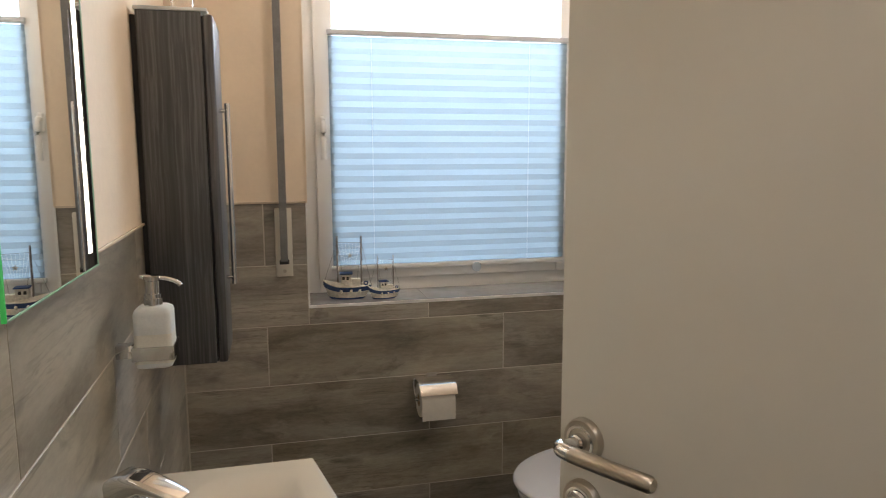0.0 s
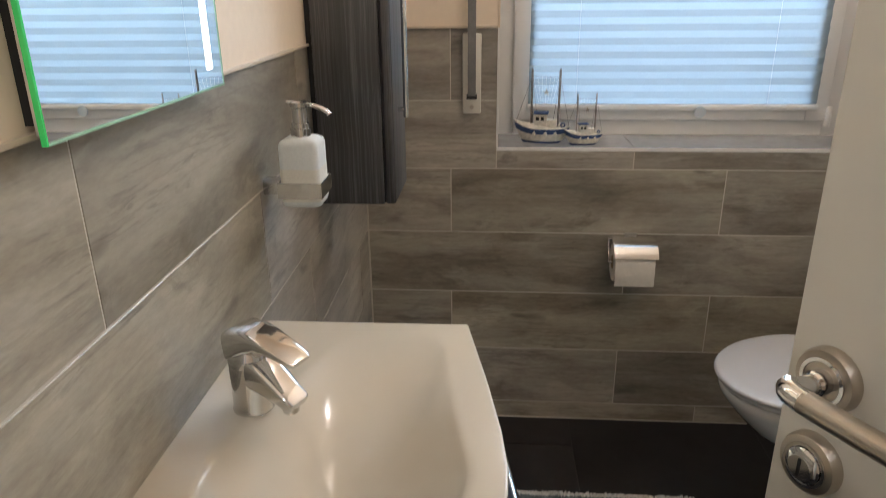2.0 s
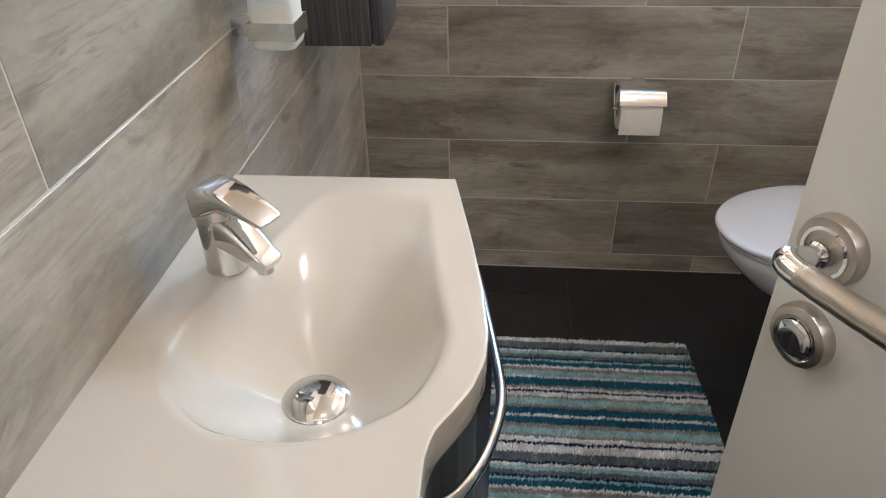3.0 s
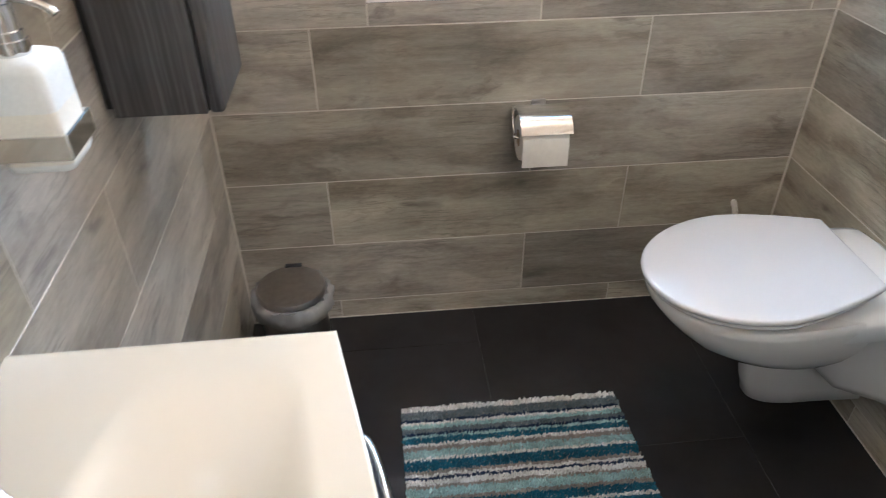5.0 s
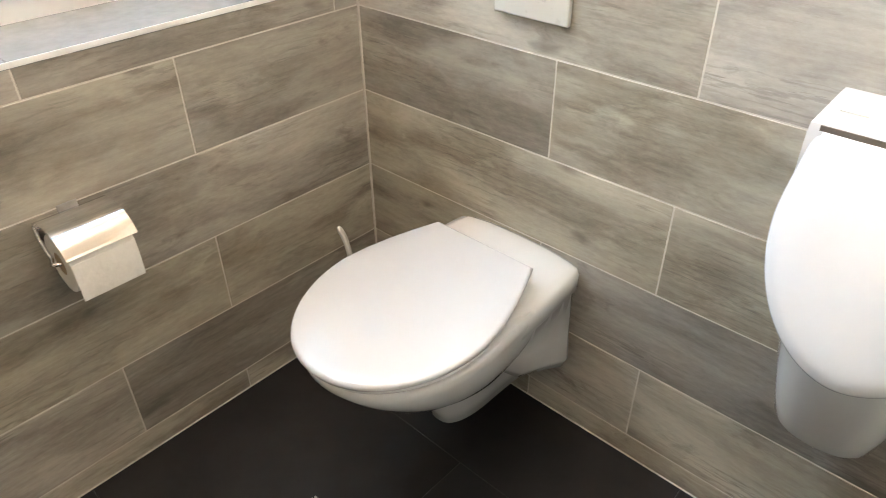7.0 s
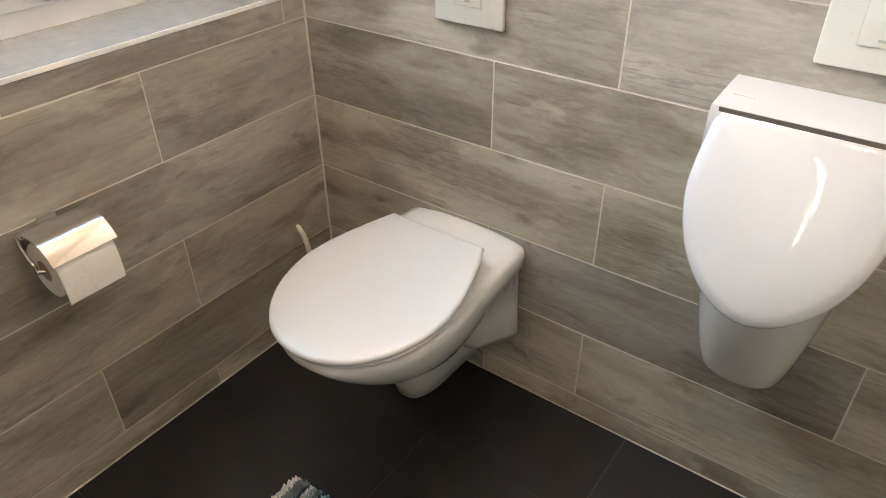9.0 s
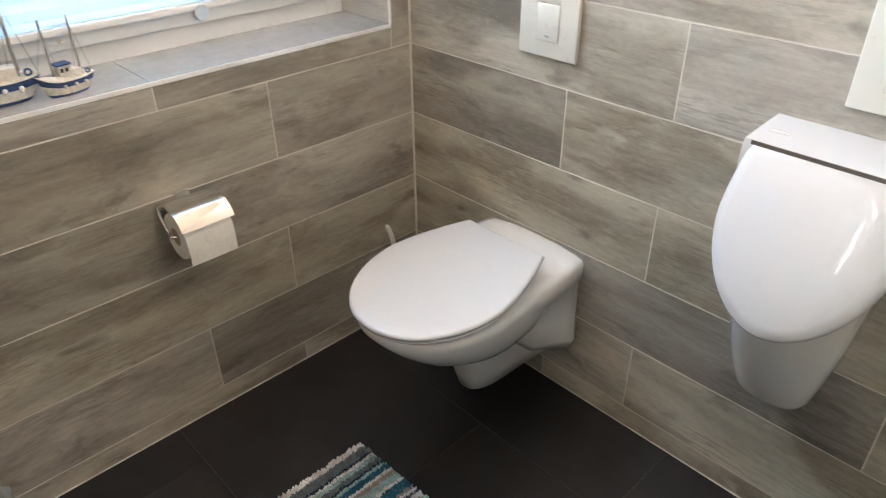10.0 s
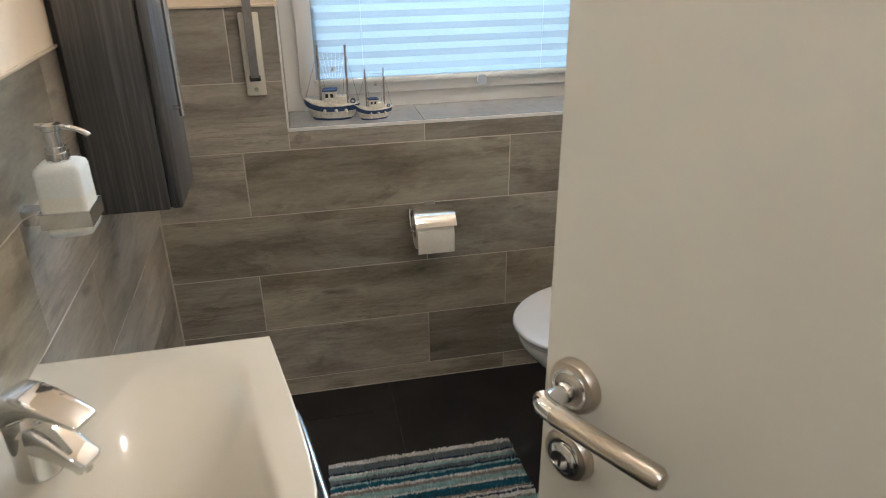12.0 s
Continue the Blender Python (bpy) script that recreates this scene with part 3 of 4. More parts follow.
def build_tap():
    tap = thing("basin_tap", (0.092, -1.273, BZ), "chrome single-lever mixer tap on the washbasin", "tap", turn=-26)
    part("base", lathe([(0.0265, 0.0), (0.0268, 0.003), (0.0253, 0.006), (0.0253, 0.035), (0.0253, 0.068), (0.0235, 0.077)], 40), CHROME, tap, smooth=50)

    def bar(stations, power):
        """A bar of rounded section through (x, z, half width, half height, lean)."""
        rings = []
        for x, z, w, h, lean in stations:
            up = Vector((lean, 0, 1)).normalized()
            ring = []
            for k in range(28):
                a = 2 * math.pi * k / 28
                c, t = math.cos(a), math.sin(a)
                ring.append(Vector((x * 1.04, 0, z * 1.17)) + Vector((0, 1, 0)) * w * 1.04 * math.copysign(abs(c) ** power, c) + up * h * math.copysign(abs(t) ** power, t))
            rings.append(ring)
        return loft(rings)

    part("spout", bar([(-0.012, 0.050, 0.018, 0.016, 0.2), (0.006, 0.052, 0.0210, 0.021, 0.35), (0.022, 0.047, 0.0210, 0.0195, 0.5), (0.040, 0.040, 0.0195, 0.0145, 0.5), (0.058, 0.031, 0.0180, 0.0105, 0.5), (0.072, 0.0245, 0.0170, 0.0085, 0.55), (0.075, 0.0230, 0.0145, 0.0065, 0.55)], 0.42), CHROME, tap, smooth=38)
    part("aerator", lathe([(0.009, -0.009), (0.0105, -0.008), (0.0105, 0.003), (0.009, 0.006)], 20, place=(0.064, 0.0, 0.022)), CHROME, tap, smooth=40)
    part("collar", lathe([(0.0253, 0.066), (0.0256, 0.070), (0.0252, 0.080), (0.020, 0.088)], 36), CHROME, tap, smooth=40)
    part("lever", bar([(-0.0215, 0.066, 0.014, 0.010, -0.1), (-0.0195, 0.076, 0.021, 0.020, -0.1), (-0.006, 0.082, 0.0245, 0.0225, 0.05), (0.012, 0.086, 0.0245, 0.0175, 0.25), (0.032, 0.089, 0.0225, 0.0085, 0.30), (0.056, 0.084, 0.020, 0.0055, 0.32), (0.080, 0.077, 0.0175, 0.0040, 0.34), (0.084, 0.0755, 0.015, 0.003, 0.34)], 0.42), CHROME, tap, smooth=38)
    part("marker", lathe([(0.001, 0.0), (0.0025, 0.0005), (0.0025, -0.002)], 12, "x", (0.0243, 0.0, 0.080)), plain("red_blue_dot", (0.35, 0.08, 0.07), 0.4), tap, "tiny temperature dot")


def build_soap():
    soap = thing("soap_dispenser", (0.019, -0.921, 0.016), "frosted glass soap dispenser with chrome pump in a wall bracket", "soap dispenser")
    m, h = 0.064, 0.0325
    x0, x1, y0, y1 = m - h, m + h, -h, h

    def square(half, z, r=0.009):
        pts = []
        for q in range(4):
            for i in range(6):
                a = math.pi / 2 * (q + i / 5)
                cx, cy = (half - r) * (1 if q in (0, 3) else -1), (half - r) * (1 if q in (0, 1) else -1)
                pts.append(Vector((m + cx + r * math.cos(a), cy + r * math.sin(a), z)))
        return pts

    part("bottle", loft([square(h - 0.008, 1.013), square(h - 0.002, 1.016), square(h, 1.022), square(h, 1.114), square(h - 0.002, 1.121), square(h - 0.009, 1.1255), square(h - 0.018, 1.127, 0.008)]), FROSTED, soap, "frosted glass bottle, half full", smooth=60)
    part("liquid_soap", loft([square(h + 0.0003, 1.024), square(h + 0.0003, 1.078)], False, False), SOAP, soap, "milky liquid soap", smooth=60)
    bm = lathe([(0.016, 1.124), (0.0165, 1.130), (0.0165, 1.140), (0.0145, 1.141), (0.0145, 1.148), (0.012, 1.149), (0.012, 1.172), (0.0145, 1.174), (0.0145, 1.181), (0.011, 1.183)], 28, place=(m, 0, 0))
    part("pump", bm, CHROME, soap, "chrome pump head", smooth=40)
    part("spout", tube(curve([(m - 0.02, 0.0, 1.180), (m, 0, 1.179), (m + 0.028, -0.002, 1.175), (m + 0.044, -0.003, 1.168), (m + 0.050, -0.004, 1.162)], 4), 0.0042, 12), CHROME, soap, smooth=60)
    bm = box(x0 - 0.004, x1 + 0.004, y0 - 0.004, y0 - 0.001, 1.030, 1.056, 0.001)
    bm = box(x0 - 0.004, x1 + 0.004, y1 + 0.001, y1 + 0.004, 1.030, 1.056, 0.001, bm=bm)
    bm = box(x0 - 0.004, x0 - 0.001, y0 - 0.001, y1 + 0.001, 1.030, 1.056, 0.001, bm=bm)
    bm = box(x1 + 0.001, x1 + 0.004, y0 - 0.001, y1 + 0.001, 1.030, 1.056, 0.001, bm=bm)
    part("ring", bm, CHROME, soap, "square chrome ring")
    bm = box(-0.006, x0 - 0.003, -0.014, 0.014, 1.031, 1.055, 0.001)
    part("bracket", bm, CHROME, soap, "chrome wall bracket", smooth=40)


def build_mirror():
    y0, y1, z0, z1 = -1.497, -1.115, 1.251, 2.02
    mirror = thing("lit_mirror", (0.019, 0, 0), "frameless wall mirror with an LED strip and green glass edge", "mirror")
    # black filler paints the shade between the mirror box and the wall
    part("gap_shade", box(-0.004, 0.009, y0 + 0.008, y1 - 0.03, z0 + 0.012, z1 - 0.04), BLACK, mirror, "black filler as the shade in the gap behind the box")
    part("back_box", box(0.009, 0.0168, y0 + 0.004, y1 - 0.02, z0 + 0.004, z1 - 0.02, 0.001), plain("mirror_box", (0.62, 0.57, 0.50), 0.6), mirror, "cream box behind the glass")
    part("mirror_glass", box(0.0170, 0.0205, y0, y1, z0, z1, 0.0004), MIRROR, mirror, "silvered glass")
    e = 0.0026
    part("glass_edge", box(0.0165, 0.0212, y0 - e, y0, z0 - e, z1 + e), GREENGLASS, mirror, "green glass edge with an added glow")
    bm = box(0.0165, 0.0212, y0, y1, z0 - e, z0)
    bm = box(0.0165, 0.0212, y1, y1 + e, z0 - e, z1 + e, bm=bm)
    part("polished_edge", bm, plain("pale_glass_edge", (0.38, 0.62, 0.45), 0.15), mirror, "pale polished edge")
    part("led_strip", box(0.0206, 0.0212, -1.162, -1.146, z0 + 0.022, z1 - 0.06), LED, mirror, "glowing frosted LED strip")


def build_wall_cabinet():
    x1, y0, y1, z0, z1 = 0.150, -0.595, -0.40, 0.932, 1.735
    cab = thing("wall_cabinet", (0.012, 0.003, -0.004), "tall narrow dark oak wall cabinet with a long chrome handle", "cabinet")
    part("body", box(0.014, x1, y0, y1, z0, z1, 0.0015), OAK, cab)
    # black strip paints the dark gap between cabinet and wall
    part("wall_gap_shade", box(0.0, 0.013, y0 + 0.012, y1, z0 + 0.01, z1 - 0.01), BLACK, cab, "black strip as the shade of the gap against the wall")
    bm = box(x1 + 0.003, x1 + 0.025, y0 + 0.001, y1, z0, z1 - 0.004, 0.006, 4)
    door = part("door", bm, OAK, cab, smooth=40)
    # the shade between body and door is a black sheet
    part("door_gap", box(x1, x1 + 0.003, y0 + 0.004, y1 - 0.004, z0 + 0.004, z1 - 0.008), BLACK, cab, "black sheet as the shade in the door gap")
    part("top_panel", box(0.010, x1 + 0.014, y0 - 0.004, y1 + 0.002, z1, z1 + 0.008, 0.002), FROSTED, cab, "pale glass top")
    hx, hy = 0.193, -0.520
    part("handle", tube([(hx, hy, 1.108), (hx, hy, 1.541)], 0.006, 14), CHROME, door, "long chrome bar handle", smooth=40)
    for z in (1.125, 1.524):
        part("handle_post", tube([(x1 + 0.02, hy, z), (hx, hy, z)], 0.005, 12), CHROME, door, smooth=40)
    jar = thing("glass_jar", (0.117, -0.517, z1 + 0.004), "small clear glass jar on top of the wall cabinet", "glass jar")
    bm = lathe([(0.02, 0.0), (0.024, 0.002), (0.026, 0.03), (0.022, 0.06), (0.0225, 0.066), (0.0205, 0.066), (0.0205, 0.06), (0.024, 0.03), (0.022, 0.005), (0.001, 0.004)], 24)
    part("glass", bm, GLASS, jar, smooth=40)


# ---- sanitary ware on the right wall ----
def dshape(front, half, back, n=40, taper=1.0, power=2.2, widest=0.52):
    """A closed D outline: round at the front (small x), straight at the back."""
    pts = []
    mid = front + (back - front) * widest
    for i in range(n + 1):
        a = math.pi / 2 + math.pi * i / n
        c, s = math.cos(a), math.sin(a)
        pts.append((mid + (mid - front) * math.copysign(abs(c) ** (2 / power), c), half * math.copysign(abs(s) ** (2 / power), s)))
    side = [(mid + (back - mid) * k, -half * (1 - (1 - taper) * k ** 1.5)) for k in (0.25, 0.5, 0.75, 0.93, 1.0)]
    other = [(x, -y) for x, y in reversed(side)]
    return pts + side + other


def build_toilet():
    cy = -0.488
    wc = thing("toilet", (0, cy, 0), "white wall-hung ceramic toilet with its lid closed", "toilet")
    back = W - 0.001
    spec = [(0.262, 1.26, 0.080), (0.274, 1.198, 0.105), (0.293, 1.136, 0.131), (0.319, 1.078, 0.151), (0.350, 1.030, 0.165), (0.388, 0.996, 0.175), (0.424, 0.969, 0.181), (0.440, 0.968, 0.181), (0.447, 0.974, 0.176)]
    rings = [[Vector((x, y, z)) for x, y in dshape(f, h, 1.43, taper=0.86)] for z, f, h in spec]
    part("bowl", loft(rings), CERAMIC, wc, smooth=55)
    # the trap below the bowl
    spec = [(0.079, 1.276, 0.048), (0.086, 1.264, 0.056), (0.13, 1.252, 0.062), (0.19, 1.238, 0.072), (0.29, 1.225, 0.085)]
    rings = [[Vector((x, y + 0.010, z)) for x, y in dshape(f, h, back, taper=1.1, power=2.8)] for z, f, h in spec]
    part("trap", loft(rings), CERAMIC, wc, smooth=55)
    # deck at the wall: a flat shelf whose sides taper down to the fixing block
    rings = []
    for x, half, top, low, foot in ((1.24, 0.160, 0.438, 0.370, 0.110), (1.32, 0.170, 0.448, 0.275, 0.112), (1.38, 0.171, 0.451, 0.215, 0.122), (1.44, 0.168, 0.453, 0.190, 0.128), (1.485, 0.165, 0.454, 0.176, 0.138), (1.515, 0.162, 0.453, 0.162, 0.145), (1.527, 0.157, 0.449, 0.158, 0.143), (back, 0.152, 0.441, 0.158, 0.141)):
        skirt = max(low + 0.01, top - 0.052)
        half_ring = [(0.0, top + 0.012), (half * 0.5, top + 0.010), (half * 0.84, top + 0.003), (half * 0.96, top - 0.003), (half, top - 0.014), (half * 0.995, skirt), (half * 0.93, skirt - 0.012),
                     (foot + (half - foot) * 0.45, low + (skirt - low) * 0.45), (foot + 0.012, low + (skirt - low) * 0.14), (foot, low + 0.004), (foot * 0.85, low)]
        rings.append([Vector((x, y, z)) for y, z in half_ring] + [Vector((x, -y, z)) for y, z in reversed(half_ring[1:])])
    part("deck", loft(rings), CERAMIC, wc, smooth=55)

    def lidlike(name, z0, z1, front, half, b, dome, label):
        """A rounded plate whose top rises slightly towards the hinges."""
        outline = dshape(front, half, b, taper=0.66, power=2.06)
        cx = (front + b) / 2
        sh = lambda k, z: [Vector((cx + (x - cx) * k, y * k, z + (0.066 if z > z0 + 0.001 else 0.055) * (cx + (x - cx) * k - front))) for x, y in outline]
        rings = [sh(0.97, z0), sh(0.993, z0 + 0.003), sh(1.0, (z0 + z1) / 2), sh(0.994, z1 - 0.004), sh(0.982, z1 - 0.001), sh(0.965, z1)]
        for k in (0.85, 0.6, 0.3, 0.05):
            rings.append(sh(k, z1 + dome * (1 - k ** 2)))
        return part(name, loft(rings), PLASTIC2, wc, label, smooth=50)

    lidlike("seat_ring", 0.449, 0.460, 0.960, 0.185, 1.395, 0.0, "white seat ring")
    lidlike("lid", 0.4615, 0.476, 0.952, 0.189, 1.402, 0.0, "glossy white closed lid")
    for s in (-1, 1):
        part("hinge", tube([(1.375, s * 0.085, 0.476), (1.412, s * 0.085, 0.476)], 0.011, 14), PLASTIC2, wc, smooth=40)
        part("hinge_post", lathe([(0.012, 0.44), (0.012, 0.472), (0.009, 0.476)], 16, place=(1.400, s * 0.085, 0)), PLASTIC2, wc, smooth=40)


PLASTIC2 = plain("glossy_white_plastic", (0.545, 0.545, 0.55), 0.03, spread=0.008, scale=6, coat=0.6)
PLASTIC2.node_tree.nodes["Principled BSDF"].inputs["Specular IOR Level"].default_value = 0.7
PLASTIC2.node_tree.nodes["Principled BSDF"].inputs["Coat Roughness"].default_value = 0.015


def build_urinal():
    cy = -1.162
    ur = thing("urinal", (0, cy, 0), "white ceramic urinal with its sloping lid closed", "urinal")
    back = W - 0.001
    slope = lambda x: 0.652 + (x - 1.262) / (1.396 - 1.262) * (0.925 - 0.652)
    top = dshape(1.284, 0.142, back, taper=1.0, power=2.0)
    low = [(x, y + 0.008) for x, y in dshape(1.436, 0.072, back, taper=1.0, power=2.4)]
    rings = []
    for k, bulge in ((0.0, 0.86), (0.015, 0.95), (0.06, 1.0), (0.2, 1.0), (0.4, 0.99), (0.6, 0.97), (0.8, 0.975), (0.92, 1.0), (1.0, 1.0)):
        ring = []
        for (x0, y0), (x1, y1) in zip(low, top):
            e = k ** 0.85
            x, y = x0 + (x1 - x0) * e, (y0 + (y1 - y0) * e) * bulge
            z = 0.390 + k * (min(slope(x1), 0.905) - 0.03 - 0.390)
            ring.append(Vector((back - (back - x) * (0.93 + 0.07 * bulge), y, z)))
        rings.append(ring)
    part("body", loft(rings), CERAMIC, ur, smooth=50)
    bm = loft([[Vector((x, y, z)) for x, z in ((1.398, 0.80), (1.398, 0.917), (1.404, 0.929), (1.50, 0.936), (back, 0.937), (back, 0.80))] for y in (-0.150, -0.143, 0.143, 0.150)])
    part("hinge_housing", bm, PLASTIC2, ur, "white housing above the lid", smooth=35)
    # dark strip paints the shade in the gap above the lid
    part("seam", box(1.4000, 1.4022, -0.137, 0.137, 0.922, 0.9293), plain("shadow_gap", (0.12, 0.10, 0.085), 0.7), ur, "dark strip as the shade between lid and housing")
    part("brand_mark", box(1.452, 1.456, 0.098, 0.132, 0.9325, 0.9345), PALELINE, ur, "faint grey mark")
    # lid: a D outline laid in the slope
    length = 0.310
    d = Vector((-(1.396 - 1.262), 0, -(0.925 - 0.652))).normalized()
    nrm = Vector((d.z, 0, -d.x)).normalized()
    if nrm.x > 0:
        nrm = -nrm
    o = Vector((1.402, 0, 0.932)) - nrm * 0.024
    outline = [(x, y + 0.004) for x, y in dshape(-length, 0.146, 0.0, taper=0.93, power=1.86, widest=0.64)]
    cx = -length / 2
    sh = lambda k, h: [o + d * -(cx + (x - cx) * k) + Vector((0, y * k, 0)) + nrm * h for x, y in outline]
    rings = [sh(0.97, -0.006), sh(0.995, -0.002), sh(1.0, 0.006), sh(0.992, 0.014), sh(0.965, 0.020), sh(0.85, 0.025), sh(0.6, 0.029), sh(0.3, 0.031), sh(0.05, 0.0315)]
    part("lid", loft(rings), PLASTIC2, ur, "glossy white sloping lid", smooth=50)


def build_flush_plate(name, cy, z, label):
    fp = thing(name, (W, cy, z), label, "flush plate", group="flush plates")
    part("plate", box(-0.011, 0.0, -0.082, 0.082, 0.0, 0.200, 0.003, 3), PLASTIC, fp, smooth=40)
    part("large_button", box(-0.0135, -0.0105, -0.031, 0.031, 0.038, 0.118, 0.0015), PLASTIC, fp, smooth=40)
    part("small_button", box(-0.0135, -0.0105, -0.031, 0.031, 0.121, 0.160, 0.0015), PLASTIC, fp, smooth=40)
    # slightly darker sheet paints the shade round the buttons
    part("button_frame", box(-0.0115, -0.0108, -0.033, 0.033, 0.036, 0.162), PALELINE, fp, "thin shadow joint")
    part("mark", box(-0.0141, -0.0134, -0.006, 0.006, 0.046, 0.050), DARKLINE, fp, "tiny printed mark")


def build_paper_holder():
    h = thing("toilet_paper_holder", (0.815, 0, 0), "chrome toilet paper holder with a flap on the tiled wall", "toilet paper holder")
    part("wall_plate", box(-0.018, 0.018, -0.003, 0.0, 0.645, 0.668, 0.001), STEEL, h, smooth=35)
    part("top_bar", box(-0.066, 0.066, -0.030, -0.004, 0.652, 0.656, 0.001), CHROME, h, smooth=35)
    flap = []
    for x in (-0.064, 0.062):
        arc = [(-0.020, 0.662), (-0.060, 0.6665), (-0.092, 0.660), (-0.112, 0.645), (-0.1235, 0.628), (-0.122, 0.627), (-0.1105, 0.6435), (-0.091, 0.6585), (-0.060, 0.665), (-0.020, 0.6605)]
        flap.append([Vector((x, y, z)) for y, z in arc])
    part("flap", loft(flap), CHROME, h, "curved chrome flap", smooth=50)
    part("arm", tube(curve([(-0.064, -0.008, 0.652), (-0.066, -0.018, 0.628), (-0.066, -0.045, 0.602), (-0.062, -0.068, 0.597), (0.05, -0.068, 0.597)], 5), 0.004, 10), CHROME, h, smooth=50)
    roll = thing("toilet_paper_roll", (0.815, -0.068, 0.597), "white toilet paper roll, its loose end hanging", "toilet paper")
    bm = lathe([(0.021, -0.060), (0.055, -0.060), (0.056, -0.058), (0.056, 0.052), (0.055, 0.054), (0.021, 0.054)], 36, "x")
    part("paper", bm, PAPER, roll, smooth=40)
    part("core", lathe([(0.0215, -0.0605), (0.0195, -0.0605), (0.0195, 0.0545), (0.0215, 0.0545)], 24, "x"), plain("cardboard", (0.35, 0.26, 0.17), 0.9), roll, "cardboard core", smooth=40)
    sheet = []
    for x in (-0.0595, 0.0535):
        arc = [(-0.054, 0.02), (-0.0575, 0.0), (-0.0585, -0.03), (-0.0575, -0.054), (-0.0565, -0.054), (-0.0572, -0.03), (-0.0565, 0.0), (-0.053, 0.02)]
        sheet.append([Vector((x, y, z)) for y, z in arc])
    part("loose_end", loft(sheet), PAPER, roll, smooth=50)


def build_bin():
    b = thing("pedal_bin", (0.164, -0.17, 0), "small brushed steel pedal bin with a plastic bag showing", "waste bin")
    part("body", lathe([(0.086, 0.0), (0.086, 0.014), (0.084, 0.016), (0.084, 0.225), (0.086, 0.228)], 48), STEEL, b, smooth=40)
    part("base_ring", lathe([(0.089, 0.0), (0.089, 0.012), (0.085, 0.014)], 48), BLACK, b, "black plastic base ring", smooth=40)
    part("lid", lathe([(0.086, 0.240), (0.088, 0.243), (0.088, 0.258), (0.085, 0.263), (0.06, 0.266), (0.002, 0.267)], 48), STEEL, b, "round steel lid", smooth=40)
    part("hinge", box(-0.022, 0.022, 0.078, 0.094, 0.235, 0.266, 0.003), BLACK, b, "black lid hinge", smooth=40)
    rng = random.Random(4)
    rings = []
    for j, (r, z) in enumerate(((0.087, 0.244), (0.095, 0.248), (0.103, 0.240), (0.105, 0.222), (0.100, 0.203), (0.096, 0.192))):
        rings.append([Vector(((r + (rng.uniform(-0.008, 0.007) if j else 0)) * math.cos(2 * math.pi * i / 56), (r + (rng.uniform(-0.008, 0.007) if j else 0)) * math.sin(2 * math.pi * i / 56), z + (rng.uniform(-0.007, 0.007) if j > 1 else 0))) for i in range(56)])
    part("bag_rim", loft(rings, False, False), BAG, b, "crumpled translucent bag rim", smooth=80)
    part("pedal", box(-0.018, 0.018, -0.115, -0.08, 0.006, 0.012, 0.002), BLACK, b, smooth=40)


def build_brush():
    b = thing("toilet_brush", (1.385, -0.066, 0), "white toilet brush standing in its holder behind the toilet", "toilet brush")
    part("holder", lathe([(0.045, 0.0), (0.047, 0.004), (0.042, 0.10), (0.040, 0.14), (0.036, 0.14), (0.036, 0.02)], 32), PLASTIC, b, smooth=40)
    pts = curve([(0, 0, 0.05), (0.002, 0.0, 0.2), (0.002, 0.002, 0.27), (-0.002, 0.010, 0.325), (-0.011, 0.021, 0.362)], 6)
    part("handle", tube(pts, [0.007] * 6 + [0.0075] * 6 + [0.009] * 6 + [0.010] * 6 + [0.006], 12, flat=0.7), PLASTIC, b, smooth=50)


